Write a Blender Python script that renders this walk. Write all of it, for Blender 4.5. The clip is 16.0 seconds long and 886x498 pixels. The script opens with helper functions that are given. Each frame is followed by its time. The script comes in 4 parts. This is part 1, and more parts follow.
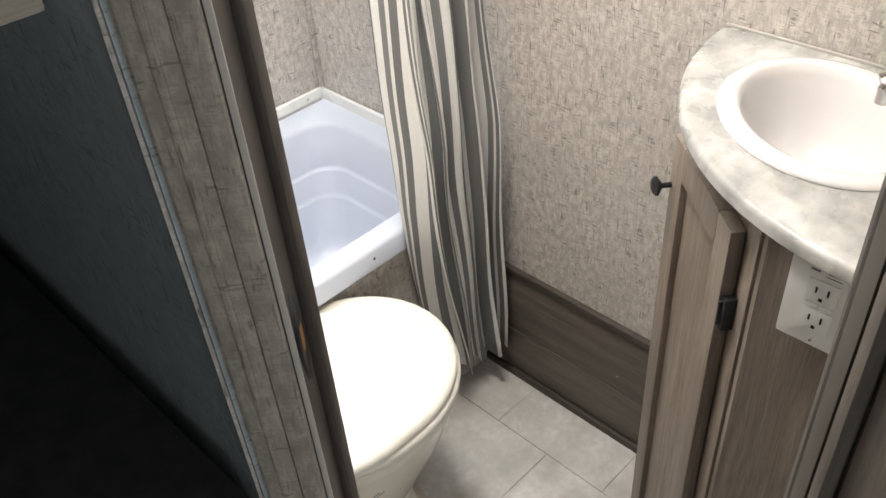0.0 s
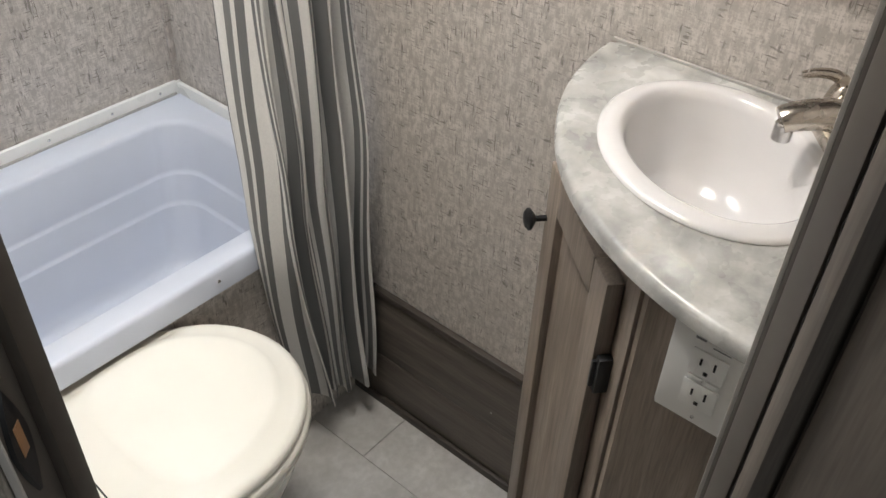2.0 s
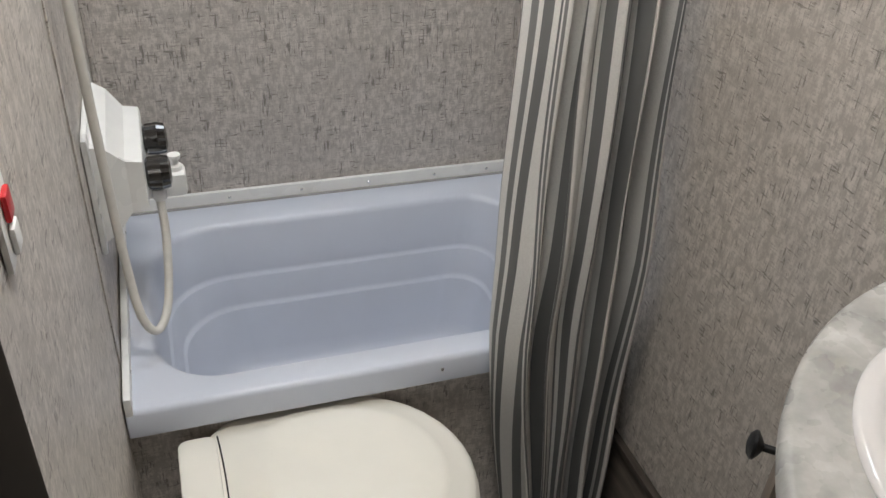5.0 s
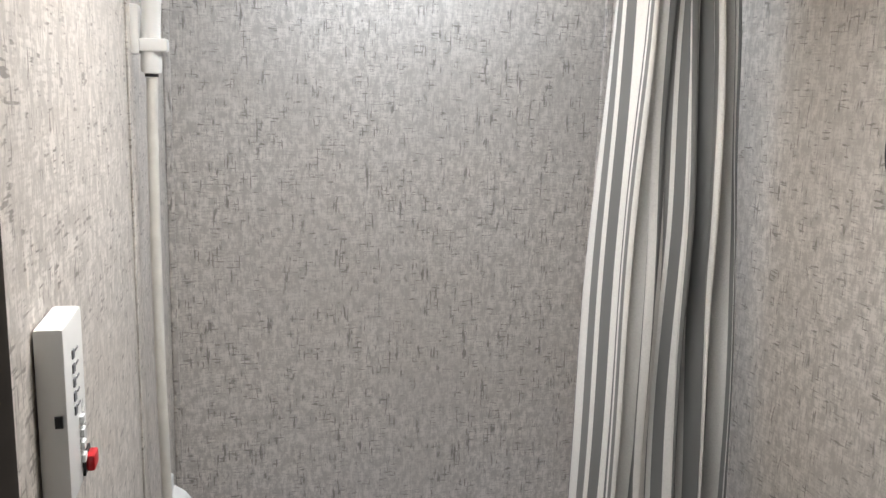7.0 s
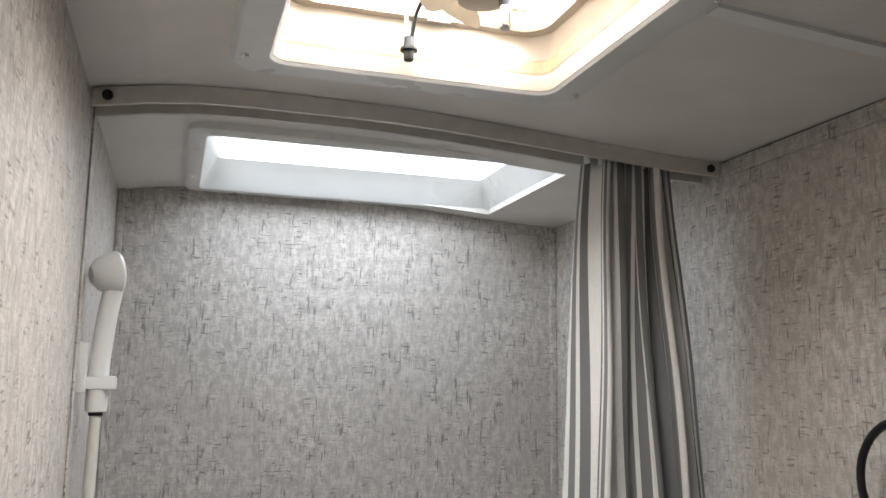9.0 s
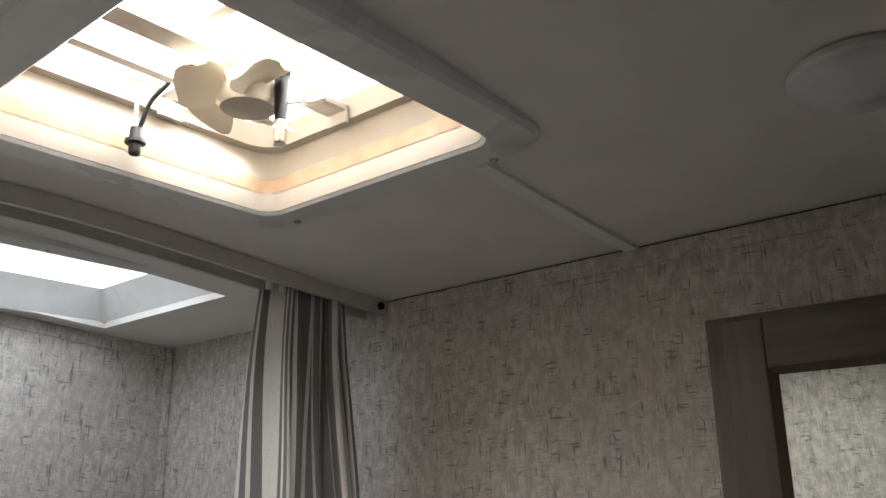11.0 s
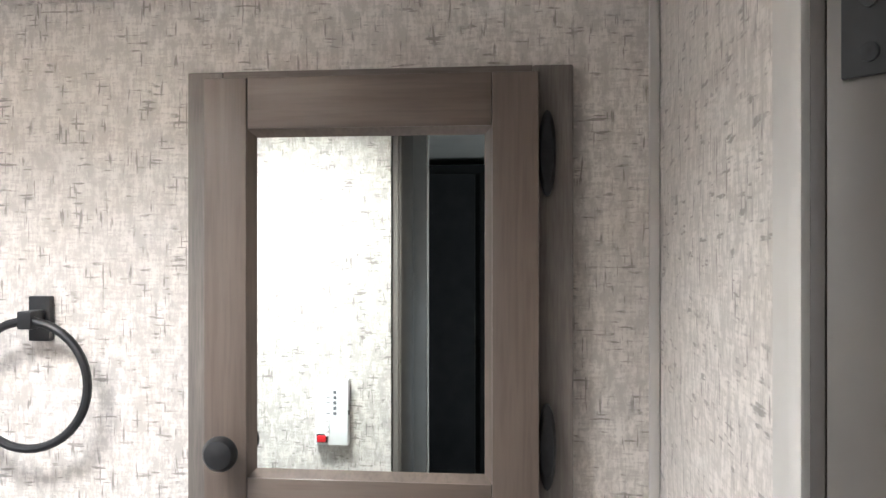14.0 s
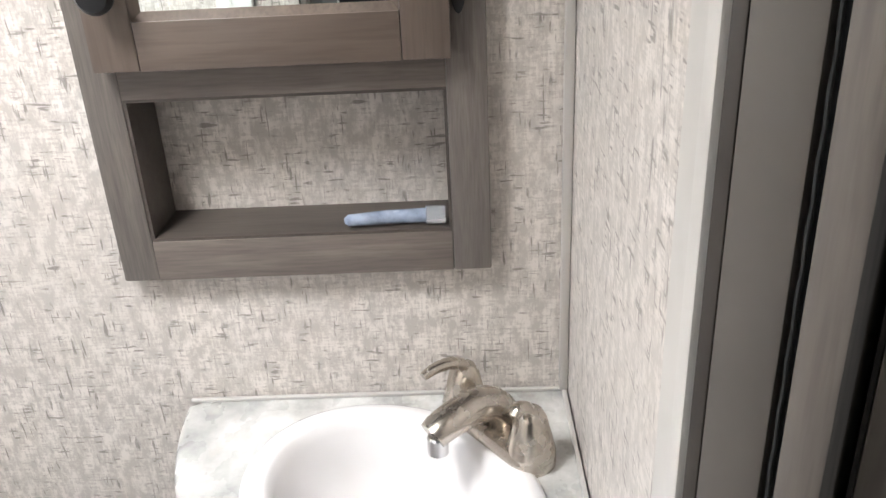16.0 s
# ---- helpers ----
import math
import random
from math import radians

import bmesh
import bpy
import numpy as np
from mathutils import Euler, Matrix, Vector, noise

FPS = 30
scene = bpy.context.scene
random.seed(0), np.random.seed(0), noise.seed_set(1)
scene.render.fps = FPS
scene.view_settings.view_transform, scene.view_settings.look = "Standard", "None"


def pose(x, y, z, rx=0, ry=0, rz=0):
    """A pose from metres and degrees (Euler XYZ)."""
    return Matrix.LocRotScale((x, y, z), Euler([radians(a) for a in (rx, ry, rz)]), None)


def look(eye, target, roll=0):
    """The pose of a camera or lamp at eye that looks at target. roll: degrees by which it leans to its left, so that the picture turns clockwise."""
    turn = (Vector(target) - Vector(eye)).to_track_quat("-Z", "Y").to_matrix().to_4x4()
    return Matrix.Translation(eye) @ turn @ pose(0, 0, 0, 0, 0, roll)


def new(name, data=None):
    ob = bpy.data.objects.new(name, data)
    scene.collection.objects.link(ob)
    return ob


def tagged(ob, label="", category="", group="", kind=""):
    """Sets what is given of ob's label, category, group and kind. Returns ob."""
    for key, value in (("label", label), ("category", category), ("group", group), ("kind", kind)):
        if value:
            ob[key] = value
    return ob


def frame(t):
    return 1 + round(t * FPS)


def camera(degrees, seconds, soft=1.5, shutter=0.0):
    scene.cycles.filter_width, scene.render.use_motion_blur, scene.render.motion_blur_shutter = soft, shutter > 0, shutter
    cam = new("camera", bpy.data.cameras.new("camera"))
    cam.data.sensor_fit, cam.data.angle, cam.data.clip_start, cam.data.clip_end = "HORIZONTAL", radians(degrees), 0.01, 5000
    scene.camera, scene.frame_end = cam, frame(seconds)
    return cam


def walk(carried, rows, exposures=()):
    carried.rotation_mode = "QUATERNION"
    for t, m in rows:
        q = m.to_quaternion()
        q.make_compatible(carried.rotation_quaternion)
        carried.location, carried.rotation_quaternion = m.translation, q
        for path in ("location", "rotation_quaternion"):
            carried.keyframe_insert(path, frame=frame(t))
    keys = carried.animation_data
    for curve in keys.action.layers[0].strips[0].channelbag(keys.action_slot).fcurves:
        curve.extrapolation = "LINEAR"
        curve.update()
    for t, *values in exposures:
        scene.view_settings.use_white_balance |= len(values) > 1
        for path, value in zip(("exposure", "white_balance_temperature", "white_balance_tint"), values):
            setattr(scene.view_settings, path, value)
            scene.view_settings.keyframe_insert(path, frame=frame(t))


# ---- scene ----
cam = camera(55.2, 16.0)
PATH = [
    (0, (-1.128, -1.637, 1.618), (-0.076, -0.487, 0.364), -4.8),
    (0.5, (-1.115, -1.629, 1.619), (0.021, -0.531, 0.392), -3.2),
    (1, (-1.097, -1.606, 1.606), (0.079, -0.549, 0.381), -2.1),
    (1.5, (-1.047, -1.579, 1.58), (0.164, -0.587, 0.335), -0.2),
    (2, (-0.959, -1.569, 1.544), (0.249, -0.596, 0.28), 2.4),
    (2.5, (-0.865, -1.586, 1.524), (0.183, -0.439, 0.264), 4.6),
    (3, (-0.801, -1.601, 1.515), (-0.002, -0.263, 0.261), 4.2),
    (5.5, (-0.711, -1.546, 1.49), (-0.17, 0.106, 0.502), 2.4),
    (6, (-0.706, -1.549, 1.529), (-0.209, 0.236, 0.777), 1.3),
    (6.5, (-0.703, -1.573, 1.582), (-0.236, 0.292, 1.028), 2.1),
    (7, (-0.702, -1.593, 1.612), (-0.247, 0.318, 1.235), 1.7),
    (7.5, (-0.704, -1.593, 1.625), (-0.24, 0.344, 1.447), 1.1),
    (8, (-0.714, -1.583, 1.65), (-0.236, 0.358, 1.687), 0.7),
    (10.5, (-0.826, -1.457, 1.666), (0.347, 0.068, 2.212), -0.1),
    (11, (-0.874, -1.395, 1.691), (0.596, -0.164, 2.261), -0.9),
    (11.5, (-0.868, -1.372, 1.714), (0.835, -0.505, 2.303), -1.8),
    (12, (-0.845, -1.374, 1.714), (0.993, -0.818, 2.273), -0.9),
    (12.5, (-0.839, -1.373, 1.712), (1.061, -1.022, 2.228), 0.8),
    (13, (-0.833, -1.367, 1.709), (1.106, -1.125, 2.137), 1.6),
    (13.5, (-0.828, -1.376, 1.708), (1.145, -1.149, 1.946), 1.2),
    (14, (-0.818, -1.377, 1.697), (1.17, -1.162, 1.698), 0.0),
    (14.5, (-0.813, -1.383, 1.673), (1.166, -1.18, 1.464), -1.0),
    (15, (-0.801, -1.378, 1.661), (1.145, -1.24, 1.218), -1.3),
    (15.5, (-0.79, -1.385, 1.64), (1.095, -1.288, 0.977), -2.1),
    (16, (-0.78, -1.387, 1.613), (1.017, -1.334, 0.738), -2.9),
]
EXPOSURES = [(0, 1.65, 6750, 10), (1.0, 1.7, 6700, 10), (1.5, 1.4, 6650, 10), (2.5, 0.8, 6550, 10), (3, 0.68, 6500, 10), (5.5, 0.52, 6550, 10), (7, 0.52, 6350, 10), (8, 0.25, 6350, 10), (10.5, -0.6, 6350, 10), (11, -0.72, 6400, 10), (11.5, 0.05, 6200, 10), (12.0, 1.7, 5980, 10), (12.5, 2.15, 5850, 10), (13, 2.05, 5880, 10), (14, 1.84, 5950, 10), (16, 1.76, 6100, 10)]
walk(cam, [(t, look(eye, target, roll)) for t, eye, target, roll in PATH], EXPOSURES)
# ---- light ----
world = bpy.data.worlds.new("sky")
scene.world = world
world.use_nodes = True
_wn = world.node_tree
_sky = _wn.nodes.new("ShaderNodeTexSky")
_sky.sky_type, _sky.sun_disc = "NISHITA", False
_sky.sun_elevation, _sky.sun_rotation = radians(55), radians(120)
_wn.links.new(_sky.outputs[0], _wn.nodes["Background"].inputs[0])
_wn.nodes["Background"].inputs[1].default_value = 0.12


def area_lamp(name, m, sx, sy, watts, color, spread=180):
    data = bpy.data.lights.new(name, "AREA")
    data.shape, data.size, data.size_y, data.energy, data.color = "RECTANGLE", sx, sy, watts, color
    data.spread = radians(spread)
    ob = new(name, data)
    ob.matrix_world = m
    return ob


# daylight in the two roof openings, plus an added fill lamp in the windowless hall
area_lamp("skylight_daylight", pose(-0.430, -0.216, 2.037), 0.44, 0.26, 1.7, (0.80, 0.89, 1.0), 155)
area_lamp("vent_daylight", pose(-0.492, -0.850, 2.066, 0, 11, 0), 0.26, 0.26, 6.4, (1.0, 0.975, 0.945), 152)
area_lamp("hall_fill_light", look((-1.25, -3.15, 1.35), (-1.0, 0.0, 1.35)), 1.2, 0.8, 4.5, (0.93, 0.97, 1.0))

# ---- materials ----


def material(name, color, rough=0.5, metal=0.0):
    m = bpy.data.materials.new(name)
    m.use_nodes = True
    b = m.node_tree.nodes["Principled BSDF"]
    b.inputs["Base Color"].default_value = (*color, 1)
    b.inputs["Roughness"].default_value = rough
    b.inputs["Metallic"].default_value = metal
    return m


class Nodes:
    """Short hand for a material's node tree."""

    def __init__(self, m):
        self.t = m.node_tree
        self.b = m.node_tree.nodes["Principled BSDF"]
        self.co = self.t.nodes.new("ShaderNodeTexCoord").outputs["Object"]

    def link(self, a, b):
        self.t.links.new(a, b)

    def noise(self, scale, detail=3.0, stretch=(1, 1, 1), rough=0.5, turn=0.0):
        mp = self.t.nodes.new("ShaderNodeMapping")
        mp.inputs["Scale"].default_value = stretch
        mp.inputs["Location"].default_value = (turn, turn * 0.7, turn * 1.3)
        self.link(self.co, mp.inputs["Vector"])
        n = self.t.nodes.new("ShaderNodeTexNoise")
        n.inputs["Scale"].default_value = scale
        n.inputs["Detail"].default_value = detail
        n.inputs["Roughness"].default_value = rough
        self.link(mp.outputs[0], n.inputs["Vector"])
        return n.outputs["Fac"]

    def ramp(self, fac, *stops):
        r = self.t.nodes.new("ShaderNodeValToRGB")
        e = r.color_ramp.elements
        while len(e) < len(stops):
            e.new(0.5)
        for el, (p, c) in zip(e, stops):
            el.position = p
            el.color = (*c, 1) if len(c) == 3 else c
        self.link(fac, r.inputs[0])
        return r.outputs[0]

    def mix(self, fac, a, b, kind="MIX"):
        x = self.t.nodes.new("ShaderNodeMix")
        x.data_type, x.blend_type = "RGBA", kind
        for src, dst in ((fac, x.inputs[0]), (a, x.inputs[6]), (b, x.inputs[7])):
            if isinstance(src, (int, float)):
                dst.default_value = src
            elif isinstance(src, tuple):
                dst.default_value = (*src, 1)
            else:
                self.link(src, dst)
        return x.outputs[2]

    def math(self, op, a, b=0.0):
        x = self.t.nodes.new("ShaderNodeMath")
        x.operation = op
        for src, dst in ((a, x.inputs[0]), (b, x.inputs[1])):
            if isinstance(src, (int, float)):
                dst.default_value = src
            else:
                self.link(src, dst)
        return x.outputs[0]

    def bump(self, fac, strength, distance=0.001):
        x = self.t.nodes.new("ShaderNodeBump")
        x.inputs["Strength"].default_value = strength
        x.inputs["Distance"].default_value = distance
        self.link(fac, x.inputs["Height"])
        self.link(x.outputs[0], self.b.inputs["Normal"])

    def color(self, c):
        self.link(c, self.b.inputs["Base Color"])

    def rough(self, fac, lo, hi):
        r = self.ramp(fac, (0.3, (lo, lo, lo)), (0.7, (hi, hi, hi)))
        self.link(r, self.b.inputs["Roughness"])


def wallpaper(name, light, dark, dash):
    m = material(name, light, 0.62)
    n = Nodes(m)
    mottle = n.noise(75, 4, (1, 1, 0.6), rough=0.7)
    big = n.noise(4.5, 2, turn=3.1)
    weave_v = n.noise(330, 2, (1, 1, 0.14))
    weave_h = n.noise(330, 2, (0.14, 0.14, 1), turn=5.0)
    c = n.ramp(mottle, (0.40, dark), (0.58, light))
    c = n.mix(n.ramp(big, (0.4, (0, 0, 0)), (0.65, (0.35, 0.35, 0.35))), c, dark)
    w = n.math("ADD", weave_v, weave_h)
    c = n.mix(n.ramp(w, (0.84, (0.8, 0.8, 0.8)), (1.0, (0, 0, 0))), c, dark)
    dv = n.noise(275, 1.6, (1, 1, 0.12), turn=9.0)
    dh = n.noise(270, 1.6, (0.14, 0.14, 1), turn=14.0)
    patch = n.noise(48, 3, (1, 1, 0.7), turn=21.0)
    gate = n.ramp(patch, (0.46, (0, 0, 0)), (0.58, (1, 1, 1)))
    v = n.ramp(dv, (0.60, (0, 0, 0)), (0.65, (1, 1, 1)))
    h = n.ramp(dh, (0.60, (0, 0, 0)), (0.65, (1, 1, 1)))
    both = n.math("MAXIMUM", v, h)
    c = n.mix(n.math("MULTIPLY", n.math("MULTIPLY", both, gate), 0.70), c, dash)
    n.color(c)
    n.bump(w, 0.25, 0.0006)
    n.rough(mottle, 0.42, 0.6)
    return m


def wood(name, dark, light, axis, scale=1.0, rough=0.45):
    stretch = {"x": (0.06, 1, 1), "y": (1, 0.06, 1), "z": (1, 1, 0.06)}[axis]
    m = material(name, light, rough)
    n = Nodes(m)
    warp = n.noise(9 * scale, 3, tuple(0.25 if s < 1 else 1 for s in stretch))
    grain = n.noise(75 * scale, 5, stretch, 0.65)
    fine = n.noise(420 * scale, 2, stretch, 0.5, 4.0)
    c = n.ramp(grain, (0.3, dark), (0.52, tuple((a + b) / 2 for a, b in zip(dark, light))), (0.72, light))
    c = n.mix(n.ramp(warp, (0.35, (0.5, 0.5, 0.5)), (0.6, (0, 0, 0))), c, dark)
    c = n.mix(n.ramp(fine, (0.35, (0.3, 0.3, 0.3)), (0.55, (0, 0, 0))), c, tuple(v * 0.6 for v in dark))
    n.color(c)
    n.bump(grain, 0.15, 0.0006)
    n.rough(warp, rough - 0.06, rough + 0.1)
    return m


def plain(name, color, rough, spread=0.06, scale=40, metal=0.0, bump=0.05, coat=0.0):
    m = material(name, color, rough, metal)
    n = Nodes(m)
    f = n.noise(scale, 4)
    lo = tuple(max(0.0, v * (1 - spread)) for v in color)
    hi = tuple(min(1.0, v * (1 + spread)) for v in color)
    n.color(n.ramp(f, (0.35, lo), (0.65, hi)))
    n.rough(n.noise(scale * 0.3, 3, turn=6.0), max(0.02, rough - 0.06), min(1.0, rough + 0.08))
    if bump:
        n.bump(n.noise(scale * 9, 2, turn=2.0), bump, 0.0005)
    n.b.inputs["Coat Weight"].default_value = coat
    return m


M_PAPER = wallpaper("wallpaper", (0.67, 0.622, 0.575), (0.44, 0.405, 0.37), (0.15, 0.13, 0.115))
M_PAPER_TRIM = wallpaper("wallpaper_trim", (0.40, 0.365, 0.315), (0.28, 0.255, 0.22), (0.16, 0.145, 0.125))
M_CEIL = plain("ceiling_panel", (0.80, 0.765, 0.72), 0.55, 0.03, 14, bump=0.08)
M_WOOD = wood("vanity_wood", (0.17, 0.135, 0.108), (0.36, 0.295, 0.24), "z")
M_WOOD_H = wood("frame_wood_level", (0.105, 0.086, 0.074), (0.205, 0.173, 0.15), "y")
M_CAB = wood("cabinet_door_wood", (0.094, 0.071, 0.057), (0.152, 0.116, 0.094), "z", 0.6, 0.38)
M_CAB_H = wood("cabinet_rail_wood", (0.094, 0.071, 0.057), (0.152, 0.116, 0.094), "y", 0.6, 0.38)
M_FRAME = wood("cabinet_frame_wood", (0.10, 0.086, 0.076), (0.205, 0.178, 0.157), "z", 1.3)
M_PLANK = wood("plank_panel", (0.09, 0.075, 0.063), (0.20, 0.168, 0.14), "y", 0.8, 0.5)
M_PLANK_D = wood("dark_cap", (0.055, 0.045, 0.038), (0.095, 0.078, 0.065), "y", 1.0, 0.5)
M_DOOR = wood("door_panel_wood", (0.105, 0.090, 0.076), (0.20, 0.172, 0.148), "z", 0.7, 0.45)
M_JAMB = plain("jamb_vinyl", (0.100, 0.087, 0.075), 0.45, 0.04, 30)
M_JAMB_D = plain("dark_jamb", (0.045, 0.037, 0.030), 0.5, 0.1, 30)
M_TRIM = plain("pale_trim", (0.46, 0.44, 0.41), 0.45, 0.03, 30)
M_TUB = plain("tub_plastic", (0.575, 0.61, 0.69), 0.34, 0.015, 8, bump=0.02, coat=0.06)
M_WHITE = plain("white_plastic", (0.80, 0.80, 0.78), 0.3, 0.02, 25, bump=0.02)
M_CREAM = plain("bone_porcelain", (0.80, 0.765, 0.66), 0.16, 0.02, 12, bump=0.01, coat=0.4)
M_LID = plain("bone_seat_plastic", (0.82, 0.795, 0.715), 0.42, 0.015, 12, bump=0.02)
M_SINK = plain("sink_white", (0.74, 0.72, 0.71), 0.14, 0.015, 12, bump=0.0, coat=0.5)
M_BLACK = plain("black_metal", (0.018, 0.018, 0.019), 0.38, 0.2, 60, 0.4)
M_RUBBER = plain("black_rubber", (0.015, 0.015, 0.015), 0.7, 0.2, 60)
M_NICKEL = plain("brushed_nickel", (0.56, 0.51, 0.45), 0.24, 0.05, 200, 1.0, 0.03)
M_CHROME = plain("chrome", (0.7, 0.7, 0.7), 0.12, 0.03, 60, 1.0, 0.0)
M_RED = plain("red_plastic", (0.55, 0.015, 0.02), 0.3, 0.05, 60)
M_GREY_PRINT = plain("grey_print", (0.16, 0.16, 0.17), 0.5, 0.1, 60)
M_HOSE = plain("hose_vinyl", (0.66, 0.64, 0.59), 0.35, 0.04, 60)
M_BLADE = plain("fan_blade", (0.72, 0.64, 0.52), 0.4, 0.03, 30)
M_BRACKET = plain("dull_bracket", (0.52, 0.49, 0.45), 0.5, 0.1, 50)
M_VENT_STEEL = plain("vent_steel", (0.60, 0.57, 0.52), 0.4, 0.05, 50, 0.3)
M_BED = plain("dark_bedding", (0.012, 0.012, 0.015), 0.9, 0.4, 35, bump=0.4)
# the flecked wallpaper again, with dim bluish hall light put into its colour
M_HALL = wallpaper("hall_paper_shaded", (0.46, 0.52, 0.54), (0.35, 0.405, 0.425), (0.18, 0.21, 0.22))
M_SEAM = plain("ceiling_seam", (0.86, 0.85, 0.83), 0.45, 0.02, 20)
# cream darkened to hold down the glare inside the vent
M_SHAFT = plain("darkened_cream_plastic", (0.46, 0.41, 0.345), 0.5, 0.04, 20)
# near-black: the unlit hall's darkness is put into this colour
M_HALL_DARK = plain("hall_shade_panel", (0.018, 0.018, 0.02), 0.6, 0.2, 20)


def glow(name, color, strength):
    """Milky plastic that emits light itself, in place of sky light through it."""
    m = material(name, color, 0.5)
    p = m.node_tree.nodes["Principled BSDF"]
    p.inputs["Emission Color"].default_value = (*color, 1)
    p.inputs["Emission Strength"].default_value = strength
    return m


M_DOME = glow("glowing_skylight_dome", (0.93, 0.97, 1.0), 2.6)
M_LIDGLOW = glow("glowing_vent_lid", (1.0, 0.97, 0.92), 3.4)
M_DARK_GAP = plain("dark_gap", (0.02, 0.018, 0.016), 0.8, 0.2, 40)

# vinyl floor in large stone-look tiles
M_FLOOR = material("vinyl_tile", (0.5, 0.48, 0.45), 0.4)
_n = Nodes(M_FLOOR)
_c = _n.ramp(_n.noise(7, 5, rough=0.62), (0.35, (0.42, 0.405, 0.38)), (0.52, (0.56, 0.545, 0.52)), (0.68, (0.68, 0.665, 0.64)))
_c = _n.mix(_n.ramp(_n.noise(60, 4, turn=3.0), (0.4, (0.35, 0.35, 0.35)), (0.6, (0, 0, 0))), _c, (0.42, 0.405, 0.38))
_n.color(_c)
_n.rough(_n.noise(18, 3, turn=8.0), 0.32, 0.5)
_n.bump(_n.noise(160, 3), 0.12, 0.0006)
M_GROUT = plain("tile_joint", (0.40, 0.385, 0.365), 0.6, 0.1, 60)

# marbled laminate worktop
M_TOP = material("marbled_laminate", (0.6, 0.6, 0.57), 0.28)
_n = Nodes(M_TOP)
_c = _n.ramp(_n.noise(13, 6, rough=0.6), (0.36, (0.30, 0.295, 0.28)), (0.5, (0.46, 0.455, 0.43)), (0.64, (0.62, 0.615, 0.59)))
_c = _n.mix(_n.ramp(_n.noise(22, 5, (1, 1.6, 1), 0.7, 5.0), (0.57, (0, 0, 0)), (0.64, (0.3, 0.3, 0.3)), (0.70, (0, 0, 0))), _c, (0.46, 0.42, 0.36))
_n.color(_c)
_n.rough(_n.noise(30, 3, turn=4.0), 0.22, 0.34)

# mirror and clear plastic
M_MIRROR = material("mirror_glass", (0.74, 0.79, 0.76), 0.012, 1.0)
M_CLEAR = material("clear_plastic", (0.9, 0.93, 0.97), 0.08)
M_CLEAR.node_tree.nodes["Principled BSDF"].inputs["Transmission Weight"].default_value = 0.75
M_SMOKE = material("smoked_knob", (0.016, 0.014, 0.012), 0.1)
M_SMOKE.node_tree.nodes["Principled BSDF"].inputs["Coat Weight"].default_value = 0.6

# striped curtain cloth; the stripes run with the cloth, in its own coordinates
M_CLOTH = material("striped_cloth", (0.7, 0.7, 0.68), 0.85)
_n = Nodes(M_CLOTH)
_uv = _n.t.nodes.new("ShaderNodeUVMap")
_sep = _n.t.nodes.new("ShaderNodeSeparateXYZ")
_n.link(_uv.outputs[0], _sep.inputs[0])
_f = _n.math("FRACT", _n.math("MULTIPLY", _sep.outputs[0], 8.6))
_r = _n.t.nodes.new("ShaderNodeValToRGB")
_r.color_ramp.interpolation = "CONSTANT"
_e = _r.color_ramp.elements
_stops = [(0.0, (0.74, 0.725, 0.695)), (0.26, (0.165, 0.166, 0.163)), (0.47, (0.74, 0.725, 0.695)), (0.69, (0.20, 0.201, 0.198)), (0.80, (0.74, 0.725, 0.695)), (0.86, (0.165, 0.166, 0.163))]
while len(_e) < len(_stops):
    _e.new(0.5)
for _el, (_p, _col) in zip(_e, _stops):
    _el.position, _el.color = _p, (*_col, 1)
_n.link(_f, _r.inputs[0])
_n.color(_n.mix(_n.ramp(_n.noise(500, 2), (0.35, (0.14, 0.14, 0.14)), (0.6, (0, 0, 0))), _r.outputs[0], (0.2, 0.2, 0.19)))
_n.bump(_n.noise(700, 2), 0.2, 0.0004)
_n.b.inputs["Subsurface Weight"].default_value = 0.0

# ---- building helpers ----


def thing(name, loc, label, category, group="", kind=""):
    ob = new(name)
    ob.empty_display_size = 0.05
    ob.matrix_basis = Matrix.Translation(loc)
    return tagged(ob, label, category, group, kind)


def mesh_of(name, bm, mat, smooth=0):
    bmesh.ops.recalc_face_normals(bm, faces=bm.faces[:])
    me = bpy.data.meshes.new(name)
    if smooth:
        for f in bm.faces:
            f.smooth = True
    bm.to_mesh(me)
    bm.free()
    if smooth:
        me.set_sharp_from_angle(angle=radians(smooth))
    me.materials.append(mat)
    return me


def part(name, bm, mat, parent=None, label="", smooth=35):
    ob = new(name, mesh_of(name, bm, mat, smooth))
    if parent:
        ob.parent = parent
        if parent.type == "EMPTY":
            ob.matrix_parent_inverse = parent.matrix_basis.inverted()
    return tagged(ob, label)


def solo(name, bm, mat, label, category, kind="", smooth=35, group=""):
    return tagged(part(name, bm, mat, None, "", smooth), label, category, group, kind)


def box(bm, x0, x1, y0, y1, z0, z1, bevel=0.0, m=None):
    r = bmesh.ops.create_cube(bm, size=1.0)
    v = r["verts"]
    bmesh.ops.transform(bm, verts=v, matrix=Matrix.Translation(((x0 + x1) / 2, (y0 + y1) / 2, (z0 + z1) / 2)) @ Matrix.Diagonal((abs(x1 - x0), abs(y1 - y0), abs(z1 - z0), 1)))
    if bevel:
        edges = list({e for q in v for e in q.link_edges})
        got = bmesh.ops.bevel(bm, geom=edges, offset=bevel, segments=2, profile=0.6, affect="EDGES")
        v = list({q for f in got["faces"] for q in f.verts} | {q for q in v if q.is_valid})
    if m is not None:
        bmesh.ops.transform(bm, verts=v, matrix=m)
    return bm


